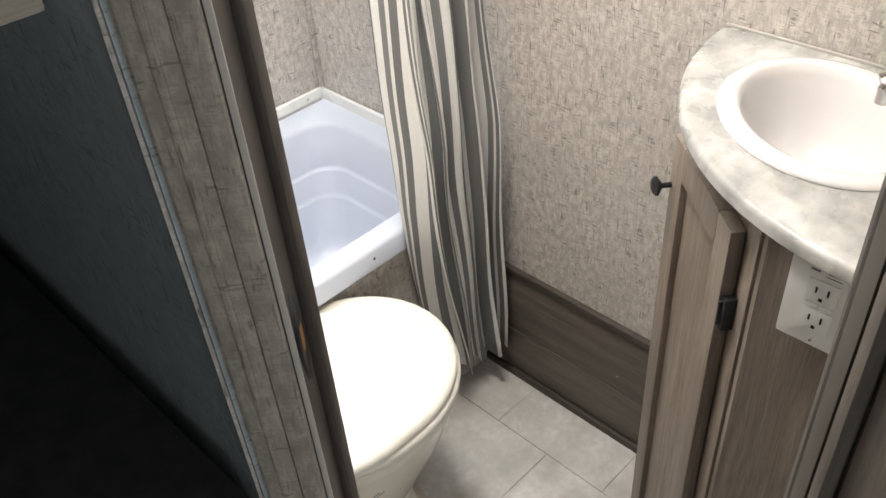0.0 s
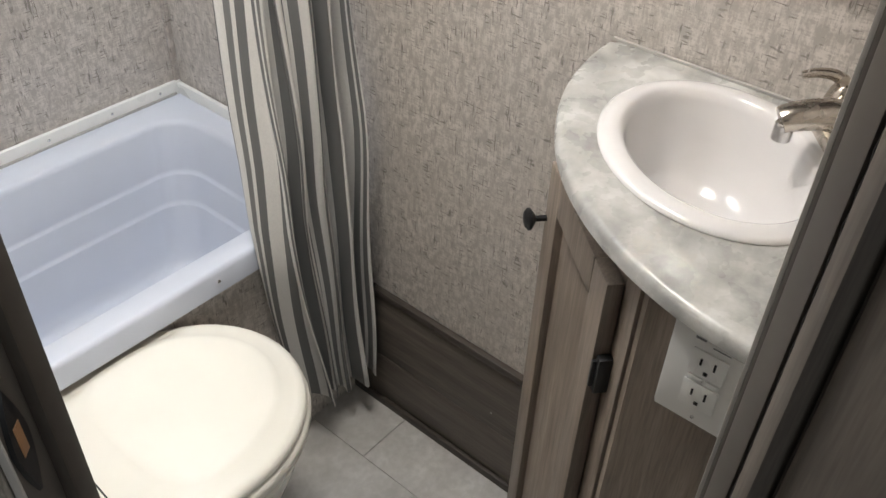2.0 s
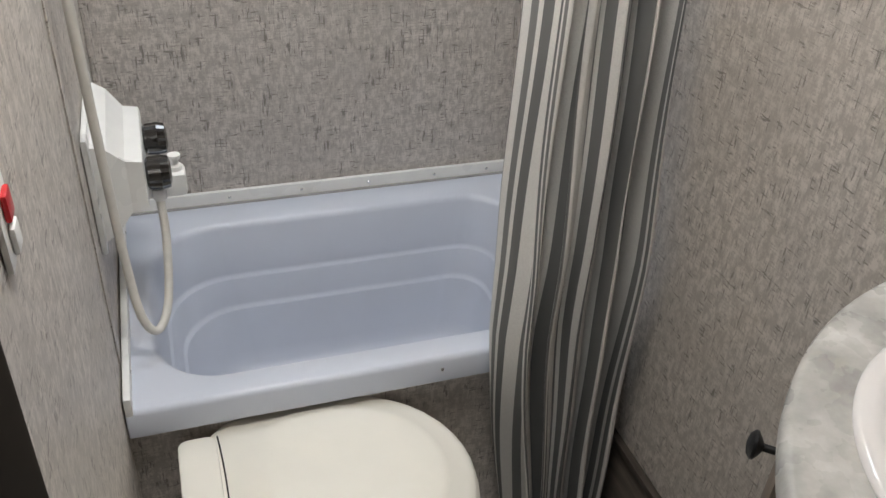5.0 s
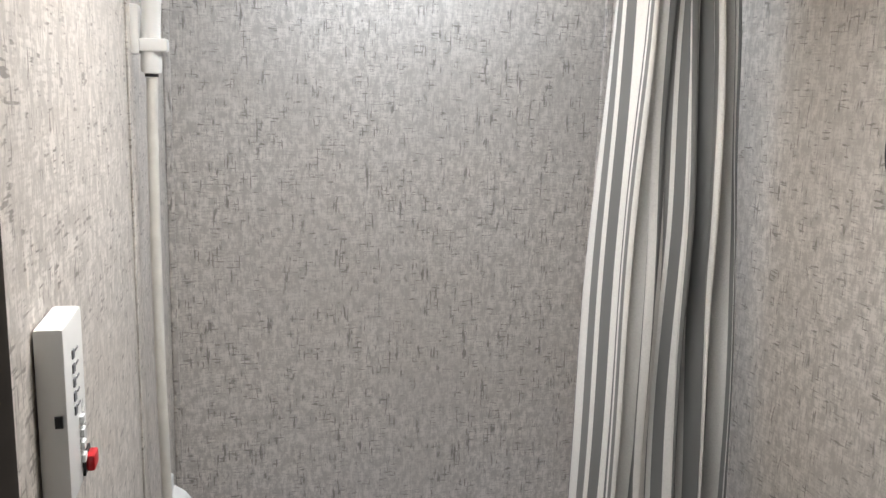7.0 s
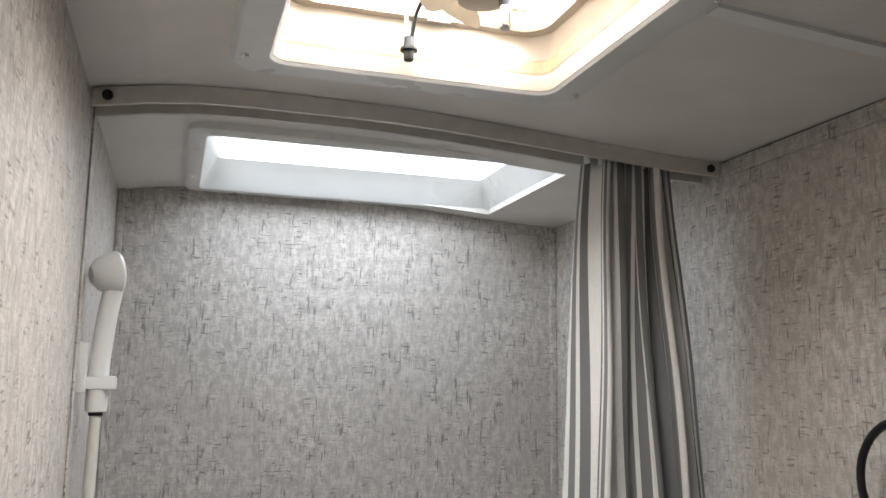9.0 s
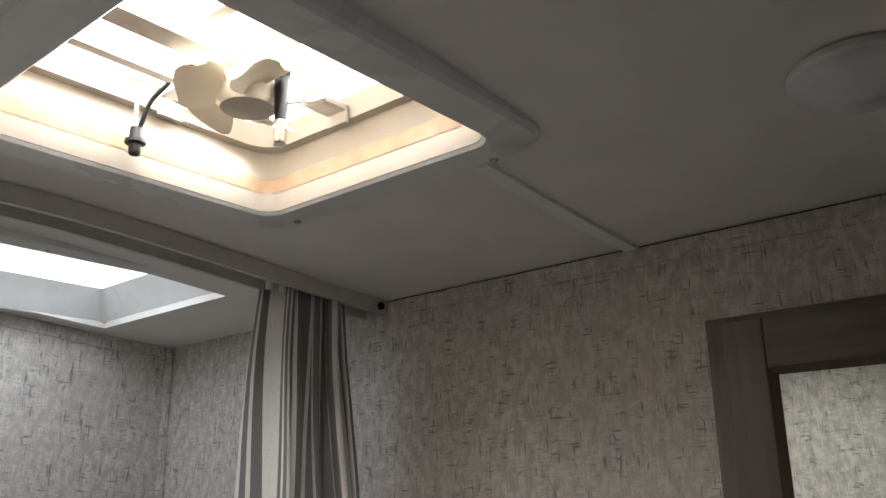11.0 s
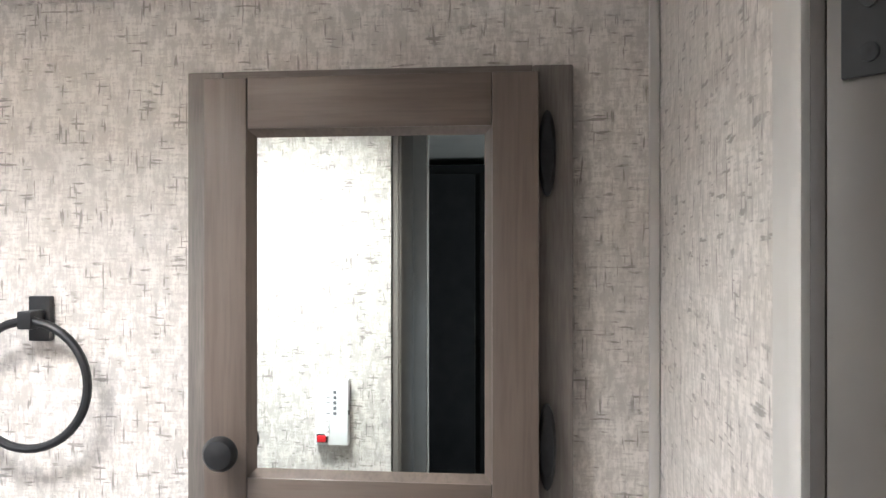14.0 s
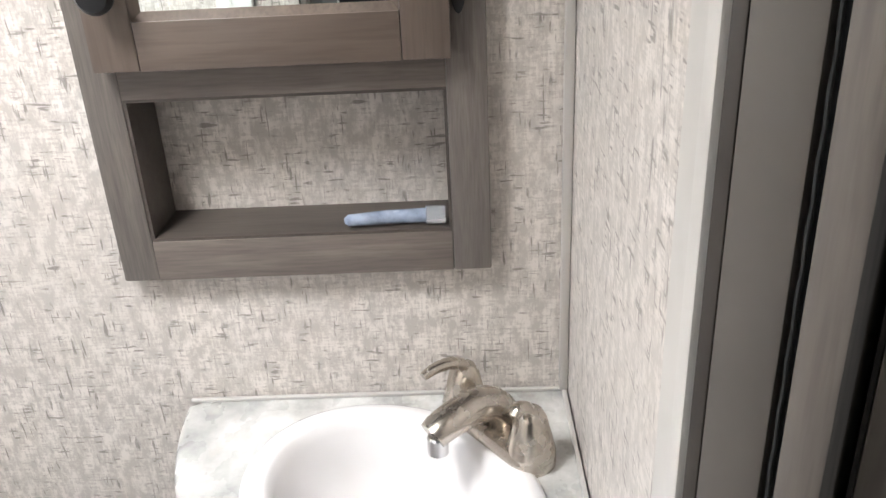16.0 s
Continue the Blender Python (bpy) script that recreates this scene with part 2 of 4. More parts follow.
def boxes(*rows, bevel=0.0, m=None):
    bm = bmesh.new()
    for r in rows:
        box(bm, *r, bevel=bevel, m=m)
    return bm


def ring_faces(bm, a, b):
    k = len(a)
    for i in range(k):
        bm.faces.new((a[i], a[(i + 1) % k], b[(i + 1) % k], b[i]))


def loft(rings, cap0=True, cap1=True, bm=None):
    """Closed rings of points, joined one to the next."""
    bm = bm or bmesh.new()
    vs = [[bm.verts.new(p) for p in r] for r in rings]
    for a, b in zip(vs, vs[1:]):
        ring_faces(bm, a, b)
    if cap0:
        bm.faces.new(vs[0][::-1])
    if cap1:
        bm.faces.new(vs[-1])
    return bm


def prism(poly, z0, z1, bm=None, edge=0.0):
    """An upright prism over a plan outline; edge rounds its top and bottom rim."""
    if not edge:
        return loft([[(x, y, z0) for x, y in poly], [(x, y, z1) for x, y in poly]], bm=bm)
    cx, cy = sum(p[0] for p in poly) / len(poly), sum(p[1] for p in poly) / len(poly)

    def inner(d):
        out = []
        for x, y in poly:
            r = math.hypot(x - cx, y - cy)
            out.append((cx + (x - cx) * (r - d) / r, cy + (y - cy) * (r - d) / r))
        return out
    rows = [(z0, edge), (z0 + edge * 0.3, edge * 0.3), (z0 + edge, 0), (z1 - edge, 0), (z1 - edge * 0.3, edge * 0.3), (z1, edge)]
    return loft([[(x, y, z) for x, y in inner(d)] for z, d in rows], bm=bm)


def lathe(profile, n=24, m=None, bm=None):
    """Rings round the local z axis from (radius, height) pairs."""
    rings = []
    for r, z in profile:
        ring = [Vector((r * math.cos(2 * math.pi * i / n), r * math.sin(2 * math.pi * i / n), z)) for i in range(n)]
        rings.append([m @ p for p in ring] if m is not None else ring)
    return loft(rings, bm=bm)


def smooth_line(points, steps=6):
    """A Catmull-Rom line through the points."""
    p = [Vector(q) for q in points]
    p = [2 * p[0] - p[1]] + p + [2 * p[-1] - p[-2]]
    out = []
    for i in range(1, len(p) - 2):
        for s in range(steps):
            t = s / steps
            out.append(0.5 * ((2 * p[i]) + (p[i + 1] - p[i - 1]) * t + (2 * p[i - 1] - 5 * p[i] + 4 * p[i + 1] - p[i + 2]) * t * t + (3 * p[i] - p[i - 1] - 3 * p[i + 1] + p[i + 2]) * t ** 3))
    return out + [p[-2]]


def tube(points, radius, n=10, bm=None, flat=1.0):
    """A round pipe along the points; radius may be a list."""
    pts = [Vector(q) for q in points]
    rad = radius if isinstance(radius, (list, tuple)) else [radius] * len(pts)
    side = None
    rings = []
    for i, q in enumerate(pts):
        d = (pts[min(i + 1, len(pts) - 1)] - pts[max(i - 1, 0)]).normalized()
        if side is None:
            side = d.orthogonal().normalized()
        side = (side - d * side.dot(d)).normalized()
        up = d.cross(side)
        rings.append([q + (side * math.cos(2 * math.pi * k / n) + up * math.sin(2 * math.pi * k / n) * flat) * rad[i] for k in range(n)])
    return loft(rings, bm=bm)


def rounded(x0, x1, y0, y1, r, k=6):
    """Plan outline of a rectangle with round corners; r may be four radii."""
    rr = r if isinstance(r, (list, tuple)) else [r] * 4
    out = []
    for (cx, cy, a0), q in zip(((x1, y1, 0), (x0, y1, 90), (x0, y0, 180), (x1, y0, 270)), rr):
        ox = cx - q if cx == x1 else cx + q
        oy = cy - q if cy == y1 else cy + q
        for i in range(k + 1):
            a = radians(a0 + 90 * i / k)
            out.append((ox + q * math.cos(a), oy + q * math.sin(a)))
    return out


def screw(parent, place, axis, r=0.0035, mat=None):
    """A small pan-head screw with a slot, its head facing along axis."""
    m = Matrix.Translation(place) @ Vector(axis).to_track_quat("Z", "Y").to_matrix().to_4x4()
    bm = lathe([(r, 0), (r, r * 0.35), (r * 0.7, r * 0.65)], 10, m)
    return part("screw", bm, mat or M_CHROME, parent)


# ---- the plan ----
LEFT, BACK, FRONT = -0.837, 0.0, -1.494


def ceil_z(x):
    """The ceiling is slightly crowned."""
    t = min(1.0, max(0.0, -x / 0.5))
    u = min(1.0, max(0.0, (-0.66 - x) / 0.18))
    return 1.972 + 0.015 * (t + t * t * (3 - 2 * t)) - 0.019 * u * u


FAN = (-0.650, -0.335, -0.999, -0.702)
SKY = (-0.700, -0.160, -0.386, -0.045)

# walls
NICHE = (-1.375, -1.075, 1.262, 1.407)
solo("wall_right", boxes((0, 0.09, -1.60, NICHE[0], 0, 2.06), (0, 0.09, NICHE[1], 0.09, 0, 2.06), (0, 0.09, NICHE[0], NICHE[1], 0, NICHE[2]),
     (0, 0.09, NICHE[0], NICHE[1], NICHE[3], 2.06), (0.055, 0.09, NICHE[0], NICHE[1], NICHE[2], NICHE[3])), M_PAPER,
     "beige linen-look vinyl wallpaper with dark flecks on bathroom wall", "wall", "structure", 0)
solo("wall_back", boxes((-0.93, 0, 0, 0.09, 0, 2.06)), M_PAPER, "beige flecked linen-look wallpaper above the bathtub", "wall", "structure", 0)
solo("wall_left", boxes((-0.92, LEFT, -1.105, 0, 0, 2.06)), M_PAPER, "beige flecked wallpaper on wall beside the toilet", "wall", "structure", 0)
solo("wall_short", boxes((-0.405, 0, -1.60, FRONT, 0, 2.06)), M_PAPER, "short flecked wallpaper wall beside the washbasin", "wall", "structure", 0)
solo("wall_hall", boxes((-0.926, -0.922, -1.12, 0.09, 0, 2.06)), M_HALL, "hall-side wallpaper, its dim bluish light put into the colour", "wall", "structure", 0)
# added hall shell behind the camera, closed all round, dimness put into its colours
solo("wall_hall_back", boxes((-2.6, 0.09, -3.28, -3.2, 0, 2.06)), M_HALL_DARK, "added hall wall, its dimness put into the colour", "wall", "structure", 0)
solo("wall_hall_left", boxes((-2.68, -2.6, -3.28, 0.09, 0, 2.06)), M_HALL_DARK, "added hall wall, its dimness put into the colour", "wall", "structure", 0)
solo("wall_hall_end", boxes((-2.6, -0.93, 0.01, 0.09, 0, 2.06)), M_HALL, "added hall wall, its dimness put into the colour", "wall", "structure", 0)
solo("wall_hall_right", boxes((0.01, 0.09, -3.2, -1.605, 0, 2.06)), M_HALL, "added hall wall, its dimness put into the colour", "wall", "structure", 0)
solo("wall_partition", boxes((-0.40, 0.005, -1.66, -1.605, 0, 2.06)), M_HALL, "added hall partition, its dimness put into the colour", "wall", "structure", 0)

# ceiling with its two openings
bm = bmesh.new()
xs = sorted({-2.68, -0.93, 0.09, *[i * -0.06 for i in range(0, 10)], *[-0.70 - i * 0.035 for i in range(1, 5)], FAN[0], FAN[1], SKY[0], SKY[1]})
ys = sorted({-3.28, 0.09, FAN[2], FAN[3], SKY[2], SKY[3]})
for x0, x1 in zip(xs, xs[1:]):
    for y0, y1 in zip(ys, ys[1:]):
        mx, my = (x0 + x1) / 2, (y0 + y1) / 2
        if any(h[0] < mx < h[1] and h[2] < my < h[3] for h in (FAN, SKY)):
            continue
        lo = [bm.verts.new((x, y, ceil_z(x))) for x, y in ((x0, y0), (x1, y0), (x1, y1), (x0, y1))]
        hi = [bm.verts.new((v.co.x, v.co.y, v.co.z + 0.045)) for v in lo]
        bm.faces.new(lo[::-1])
        bm.faces.new(hi)
        ring_faces(bm, lo, hi)
bmesh.ops.remove_doubles(bm, verts=bm.verts[:], dist=1e-5)
solo("ceiling", bm, M_CEIL, "smooth off-white vinyl ceiling panels", "ceiling", "structure", 0)

# floor
solo("floor", boxes((-2.68, 0.09, -3.28, 0.09, -0.05, -0.003)), M_GROUT, "pale grey stone-look vinyl floor with faint joints", "floor", "structure", 0)

# apron below the bathtub
solo("wall_apron", boxes((LEFT, 0, -0.556, -0.53, 0, 0.535)), M_PAPER, "flecked wallpaper apron below the bathtub", "wall", "structure", 0)

# ---- bathtub ----
tub = thing("bathtub", (-0.42, -0.29, 0.0), "pale bluish-white moulded plastic bathtub with stepped sides", "bathtub")
RIM = 0.577
rows = [  # height, inset of the basin wall
    (RIM, -0.006), (RIM - 0.004, 0.0), (RIM - 0.012, 0.006), (0.468, 0.020), (0.461, 0.0215), (0.4585, 0.0255), (0.455, 0.027), (0.402, 0.040), (0.395, 0.042),
    (0.3925, 0.0465), (0.389, 0.048), (0.29, 0.066), (0.262, 0.076), (0.248, 0.092), (0.244, 0.118)]
rings = [[(x, y, RIM - 0.05) for x, y in rounded(LEFT + 0.002, -0.002, -0.576, -0.012, 0.004, 8)],
         [(x, y, RIM - 0.008) for x, y in rounded(LEFT + 0.002, -0.002, -0.576, -0.012, 0.004, 8)],
         [(x, y, RIM - 0.001) for x, y in rounded(LEFT + 0.006, -0.006, -0.571, -0.014, 0.006, 8)],
         [(x, y, RIM) for x, y in rounded(LEFT + 0.010, -0.010, -0.566, -0.016, 0.006, 8)]]
for z, d in rows:
    rings.append([(x, y, z) for x, y in rounded(-0.790 + d, -0.066 - d, -0.522 + d * 0.8, -0.088 - d * 0.8, [max(0.03, 0.075 - 0.1 * d), 0.13 - 0.2 * d, 0.11 - 0.2 * d, max(0.03, 0.075 - 0.1 * d)], 8)])
part("basin", loft(rings, cap0=False), M_TUB, tub, smooth=50)
part("flange", boxes((LEFT + 0.002, -0.002, -0.012, -0.002, RIM - 0.012, 0.606), bevel=0.002), M_WHITE, tub, "white screwed tub flange")
part("flange", boxes((-0.014, -0.003, -0.575, -0.013, RIM - 0.012, 0.603), bevel=0.002), M_WHITE, tub, "white screwed tub flange")
part("flange", boxes((LEFT + 0.003, LEFT + 0.014, -0.575, -0.013, RIM - 0.012, 0.603), bevel=0.002), M_WHITE, tub, "white screwed tub flange")
part("sealant", boxes((LEFT + 0.02, -0.02, -0.017, -0.0125, RIM - 0.001, RIM + 0.004)), M_GROUT, tub, "grey sealant line")
for x in (-0.62, -0.473, -0.329, -0.182, -0.06):
    screw(tub, (x, -0.012, 0.592), (0, -1, 0), 0.0032)
for x in (-0.345,):
    screw(tub, (x, -0.5755, 0.553), (0, -1, 0), 0.0035)
for y in (-0.1, -0.3, -0.5):
    screw(tub, (LEFT + 0.0135, y, 0.592), (1, 0, 0), 0.0032)
part("drain", lathe([(0.024, 0.2445), (0.024, 0.247), (0.018, 0.248), (0.014, 0.2435)], 20, Matrix.Translation((-0.64, -0.29, 0))), M_CHROME, tub, "chrome drain")

# ---- corner mouldings ----
solo("trim", boxes((-0.014, -0.0005, -0.010, -0.0005, 0.606, 1.97), bevel=0.002), M_PAPER, "narrow wallpapered corner moulding", "trim", "structure")
solo("trim", boxes((LEFT + 0.0005, LEFT + 0.012, -0.010, -0.0005, 0.606, 1.995), bevel=0.002), M_PAPER, "narrow wallpapered corner moulding", "trim", "structure")
solo("trim", boxes((-0.010, -0.0005, FRONT + 0.0005, FRONT + 0.010, 1.06, 1.95), bevel=0.002), M_TRIM, "narrow pale corner bead", "trim", "structure")
solo("trim", boxes((-0.003, -0.0005, FRONT + 0.0005, -0.57, 1.948, 1.970), bevel=0.001), M_PAPER, "narrow wallpapered strip under ceiling", "trim", "structure")
solo("trim", boxes((-0.4, -0.0005, FRONT + 0.0005, FRONT + 0.003, 1.948, 1.970), bevel=0.001), M_PAPER, "narrow wallpapered strip under ceiling", "trim", "structure")
stations = [-0.02 - 0.05 * i for i in range(17)]
solo("trim", loft([[(x, -0.0005, ceil_z(x) - 0.001), (x, -0.0025, ceil_z(x) - 0.001), (x, -0.0025, ceil_z(x) - 0.022), (x, -0.0005, ceil_z(x) - 0.022)] for x in stations]), M_PAPER, "narrow wallpapered strip above bathtub", "trim", "structure")
solo("trim", boxes((LEFT + 0.0005, LEFT + 0.0025, -0.50, -0.462, 0.61, 1.99), bevel=0.0005), M_PAPER, "flat wallpapered joint strip on wall", "trim", "structure")

solo("trim", boxes((-0.0012, -0.0004, FRONT + 0.004, -0.56, 1.9705, 1.9716)), M_DARK_GAP, "thin dark joint line under ceiling", "trim", "structure", 0)

# ---- plank panel on the right wall ----
pp = thing("plank_panel", (-0.01, -0.84, 0), "dark grey-brown plank-look panel along foot of wall", "wall panel", "", "structure")
part("board", boxes((-0.010, -0.001, -1.115, -0.558, 0.0, 0.152), bevel=0.0008), M_PLANK, pp)
part("board", boxes((-0.0095, -0.001, -1.115, -0.558, 0.1535, 0.333), bevel=0.0008), M_PLANK, pp)
part("cap", boxes((-0.016, -0.001, -1.115, -0.558, 0.3335, 0.350), bevel=0.003), M_PLANK_D, pp, "dark cap strip")
part("base_strip", boxes((-0.020, -0.0105, -1.115, -0.558, 0.0, 0.022), bevel=0.004), M_PLANK_D, pp, "dark base strip")
part("nail", lathe([(0.0022, 0), (0.0022, 0.0008), (0.001, 0.0012)], 8, Matrix.Translation((-0.0098, -0.948, 0.2)) @ pose(0, 0, 0, 0, -90, 0)), M_CHROME, pp, "bright nail head")

# ---- toilet ----
wc = thing("toilet", (-0.60, -0.755, 0), "bone-coloured low plastic caravan toilet with closed lid", "toilet")


def egg(cx, cy, front, back, half, z, k=40, square=0.0):
    """Plan of a toilet seat: round to the front, squarer at the back."""
    out = []
    for i in range(k):
        a = 2 * math.pi * i / k
        c, s = math.cos(a), math.sin(a)
        if c >= 0:
            out.append((cx + front * c, cy + half * s, z))
        else:
            out.append((cx - back * abs(c) ** (0.75 - square), cy + half * (abs(s) ** (0.86 - square)) * (1 if s > 0 else -1), z))
    return out


WY = -0.725
part("lid", loft([egg(-0.55, WY, 0.196, 0.196, 0.182, 0.487, square=0.22), egg(-0.55, WY, 0.206, 0.203, 0.190, 0.491, square=0.22), egg(-0.55, WY, 0.206, 0.203, 0.190, 0.499, square=0.22), egg(-0.55, WY, 0.201, 0.200, 0.185, 0.505, square=0.22),
                  egg(-0.55, WY, 0.190, 0.192, 0.175, 0.509, square=0.22), egg(-0.55, WY, 0.172, 0.115, 0.157, 0.5105, square=0.2), egg(-0.548, WY, 0.163, 0.106, 0.149, 0.5165, square=0.2), egg(-0.548, WY, 0.150, 0.094, 0.137, 0.5190, square=0.15), egg(-0.548, WY, 0.11, 0.07, 0.10, 0.5205), egg(-0.548, WY, 0.07, 0.04, 0.063, 0.5212), egg(-0.548, WY, 0.03, 0.02, 0.027, 0.5217), egg(-0.548, WY, 0.006, 0.005, 0.006, 0.5218)]), M_LID, wc, "closed bone-white lid with raised middle", 60)
part("seat", loft([egg(-0.55, WY, 0.205, 0.19, 0.190, 0.462), egg(-0.55, WY, 0.211, 0.195, 0.195, 0.466), egg(-0.55, WY, 0.211, 0.195, 0.195, 0.480), egg(-0.55, WY, 0.205, 0.19, 0.189, 0.486)]), M_LID, wc, "", 60)
part("hinge_cover", prism(rounded(-0.770, -0.712, WY - 0.072, WY + 0.140, 0.016), 0.455, 0.5135, edge=0.005), M_LID, wc, "bone-white hinge cover")
part("slit", tube([(-0.7105 + 0.004 * (1 - (i / 6 - 1) ** 2), WY + 0.034 + 0.104 * (i / 6 - 1), 0.5096) for i in range(13)], 0.0014, 6), M_DARK_GAP, wc, "dark slit behind lid")
part("bowl", loft([egg(-0.57, WY, 0.13, 0.14, 0.105, 0.205), egg(-0.565, WY, 0.15, 0.15, 0.13, 0.27), egg(-0.56, WY, 0.185, 0.165, 0.165, 0.36), egg(-0.555, WY, 0.205, 0.19, 0.184, 0.43),
                   egg(-0.553, WY, 0.21, 0.198, 0.19, 0.448), egg(-0.553, WY, 0.208, 0.196, 0.188, 0.461)]), M_CREAM, wc, "", 60)
part("pedestal", loft([egg(-0.58, WY, 0.15, 0.15, 0.13, 0.0), egg(-0.58, WY, 0.15, 0.15, 0.13, 0.03), egg(-0.58, WY, 0.125, 0.14, 0.10, 0.06), egg(-0.58, WY, 0.115, 0.135, 0.092, 0.14), egg(-0.575, WY, 0.128, 0.14, 0.104, 0.206)]), M_CREAM, wc, "", 60)
part("flush_pedal", boxes((-0.50, -0.41, WY + 0.085, WY + 0.135, 0.075, 0.095), bevel=0.008), M_CREAM, wc, "bone foot pedal")
part("inlet", lathe([(0.016, 0), (0.016, 0.02), (0.011, 0.022), (0.011, 0.05)], 14, Matrix.Translation((-0.765, WY - 0.02, 0.40)) @ pose(0, 0, 0, 0, -90, 0)), M_BLACK, wc, "black water inlet")
part("caution_print", boxes((-0.70, -0.66, WY - 0.196, WY - 0.1955, 0.433, 0.436), (-0.69, -0.65, WY - 0.196, WY - 0.1955, 0.427, 0.4295)), M_GREY_PRINT, wc, "faint grey printed lines")
sup = thing("supply_line", (-0.80, -0.75, 0.40), "white plastic water line with black wall collar", "water line")
part("line", tube([(-0.832, -0.755, 0.45), (-0.805, -0.755, 0.45), (-0.772, -0.75, 0.425)], 0.007), M_WHITE, sup)
part("collar", lathe([(0.02, 0), (0.02, 0.006), (0.012, 0.01)], 16, Matrix.Translation((-0.8365, -0.755, 0.45)) @ pose(0, 0, 0, 0, 90, 0)), M_BLACK, sup, "black collar")

# ---- vanity ----
body = [(-0.003, FRONT + 0.003), (-0.372, FRONT + 0.003), (-0.372, -1.348), (-0.351, -1.330), (-0.181, -1.134), (-0.161, -1.118), (-0.003, -1.118)]
van = thing("vanity_cabinet", (-0.2, -1.3, 0), "grey-brown wood-look corner washbasin cabinet with angled door", "cabinet")
part("body", loft([[(-0.19 + (x + 0.19) * s, -1.31 + (y + 1.31) * s, z) for x, y in body] for s, z in ((1, 0.05), (1, 1.033), (0.93, 1.033), (0.93, 0.06))]), M_WOOD, van)
part("toe_kick", prism([(-0.003, FRONT + 0.003), (-0.345, FRONT + 0.003), (-0.345, -1.34), (-0.17, -1.14), (-0.003, -1.14)], 0, 0.049), M_PLANK_D, van, "dark toe kick")
ANG = math.degrees(math.atan2(-1.296 + 1.134, -0.357 + 0.214))  # along the angled front
FA, FB = Vector((-0.200, -1.131, 0)), Vector((-0.351, -1.302, 0))
front = Matrix.Translation(FA) @ Matrix.Rotation(radians(ANG), 4, "Z")  # x runs along the door, -y faces out
DW = (FB - FA).length
part("stile", boxes((-0.016, 0.0, 0.012, 0.030, 0.055, 1.033), bevel=0.002, m=front), M_WOOD, van)
part("stile", boxes((DW, DW + 0.034, 0.012, 0.030, 0.055, 1.033), bevel=0.002, m=front), M_WOOD, van)
part("rail", boxes((0, DW, 0.013, 0.030, 0.975, 1.033), bevel=0.001, m=front), M_WOOD, van)
vd = part("door", boxes((0, 0.045, -0.008, 0.012, 0.075, 0.985), (DW - 0.045, DW, -0.008, 0.012, 0.075, 0.985), (0.045, DW - 0.045, -0.008, 0.012, 0.932, 0.985),
                        (0.045, DW - 0.045, -0.008, 0.012, 0.075, 0.128), bevel=0.0035, m=front), M_WOOD, van, "grey-brown framed panel door")
part("panel", boxes((0.04, DW - 0.04, 0.003, 0.009, 0.12, 0.94), m=front), M_WOOD, vd)
part("knob", lathe([(0.004, 0), (0.004, 0.014), (0.009, 0.017), (0.0145, 0.021), (0.0145, 0.024), (0.010, 0.028), (0.003, 0.0295)], 20, front @ Matrix.Translation((0.010, -0.0085, 0.905)) @ pose(0, 0, 0, 90, 0, 0)), M_BLACK, vd, "black mushroom knob")
for z in (0.86, 0.2):
    part("hinge", boxes((DW + 0.001, DW + 0.012, -0.004, 0.013, z - 0.026, z + 0.026), (DW + 0.001, DW + 0.006, -0.009, 0.0, z - 0.02, z + 0.02), bevel=0.002, m=front), M_BLACK, vd, "black wrap hinge")

# worktop: a quarter round in the corner, with an oval cut for the basin
CX, CY = -0.168, -1.308
RA, RB = 0.155, 0.125
long_axis = Vector((0.66, 0.75, 0)).normalized()


def oval(k, a, b, z, n=48, ox=0.0):
    u, w = long_axis, Vector((-long_axis.y, long_axis.x, 0))
    th = 2 * math.pi * k / n
    p = Vector((CX, CY, z)) + u * (a * math.cos(th)) + w * (b * math.sin(th) + ox)
    return p


def top_outline(d):
    """Edge of the worktop: two straight backs and the round front, inset by d."""
    pts = []
    r = 0.421 - d
    for i in range(33):
        a = radians(90 + 90 * i / 32)
        pts.append(Vector((-0.002 + r * math.cos(a), FRONT + 0.002 + r * math.sin(a), 0)))
    pts += [Vector((-0.002 - r * (1 - i / 8), FRONT + 0.002, 0)) for i in range(1, 8)]
    pts += [Vector((-0.002, FRONT + 0.002 + r * i / 8, 0)) for i in range(0, 8)]
    return pts


def edge_from_centre(d, z, n=48):
    """The outline met by rays from the basin's middle, one for each oval point."""
    poly = top_outline(d)
    out = []
    for k in range(n):
        way = oval(k, 1, 1, 0, n) - Vector((CX, CY, 0))
        best = None
        for p, q in zip(poly, poly[1:] + poly[:1]):
            ex, ey = q.x - p.x, q.y - p.y
            det = way.x * -ey + way.y * ex
            if abs(det) < 1e-9:
                continue
            px, py = p.x - CX, p.y - CY
            s = (px * -ey + py * ex) / det
            t = (way.x * py - way.y * px) / det
            if s > 0 and -1e-6 <= t <= 1 + 1e-6 and (best is None or s < best):
                best = s
        out.append(Vector((CX + way.x * best, CY + way.y * best, z)))
    return out


N = 96
TOPZ = 1.057
ctop = thing("worktop", (-0.2, -1.3, 1.02), "grey-white marbled laminate corner worktop with rounded front", "worktop")
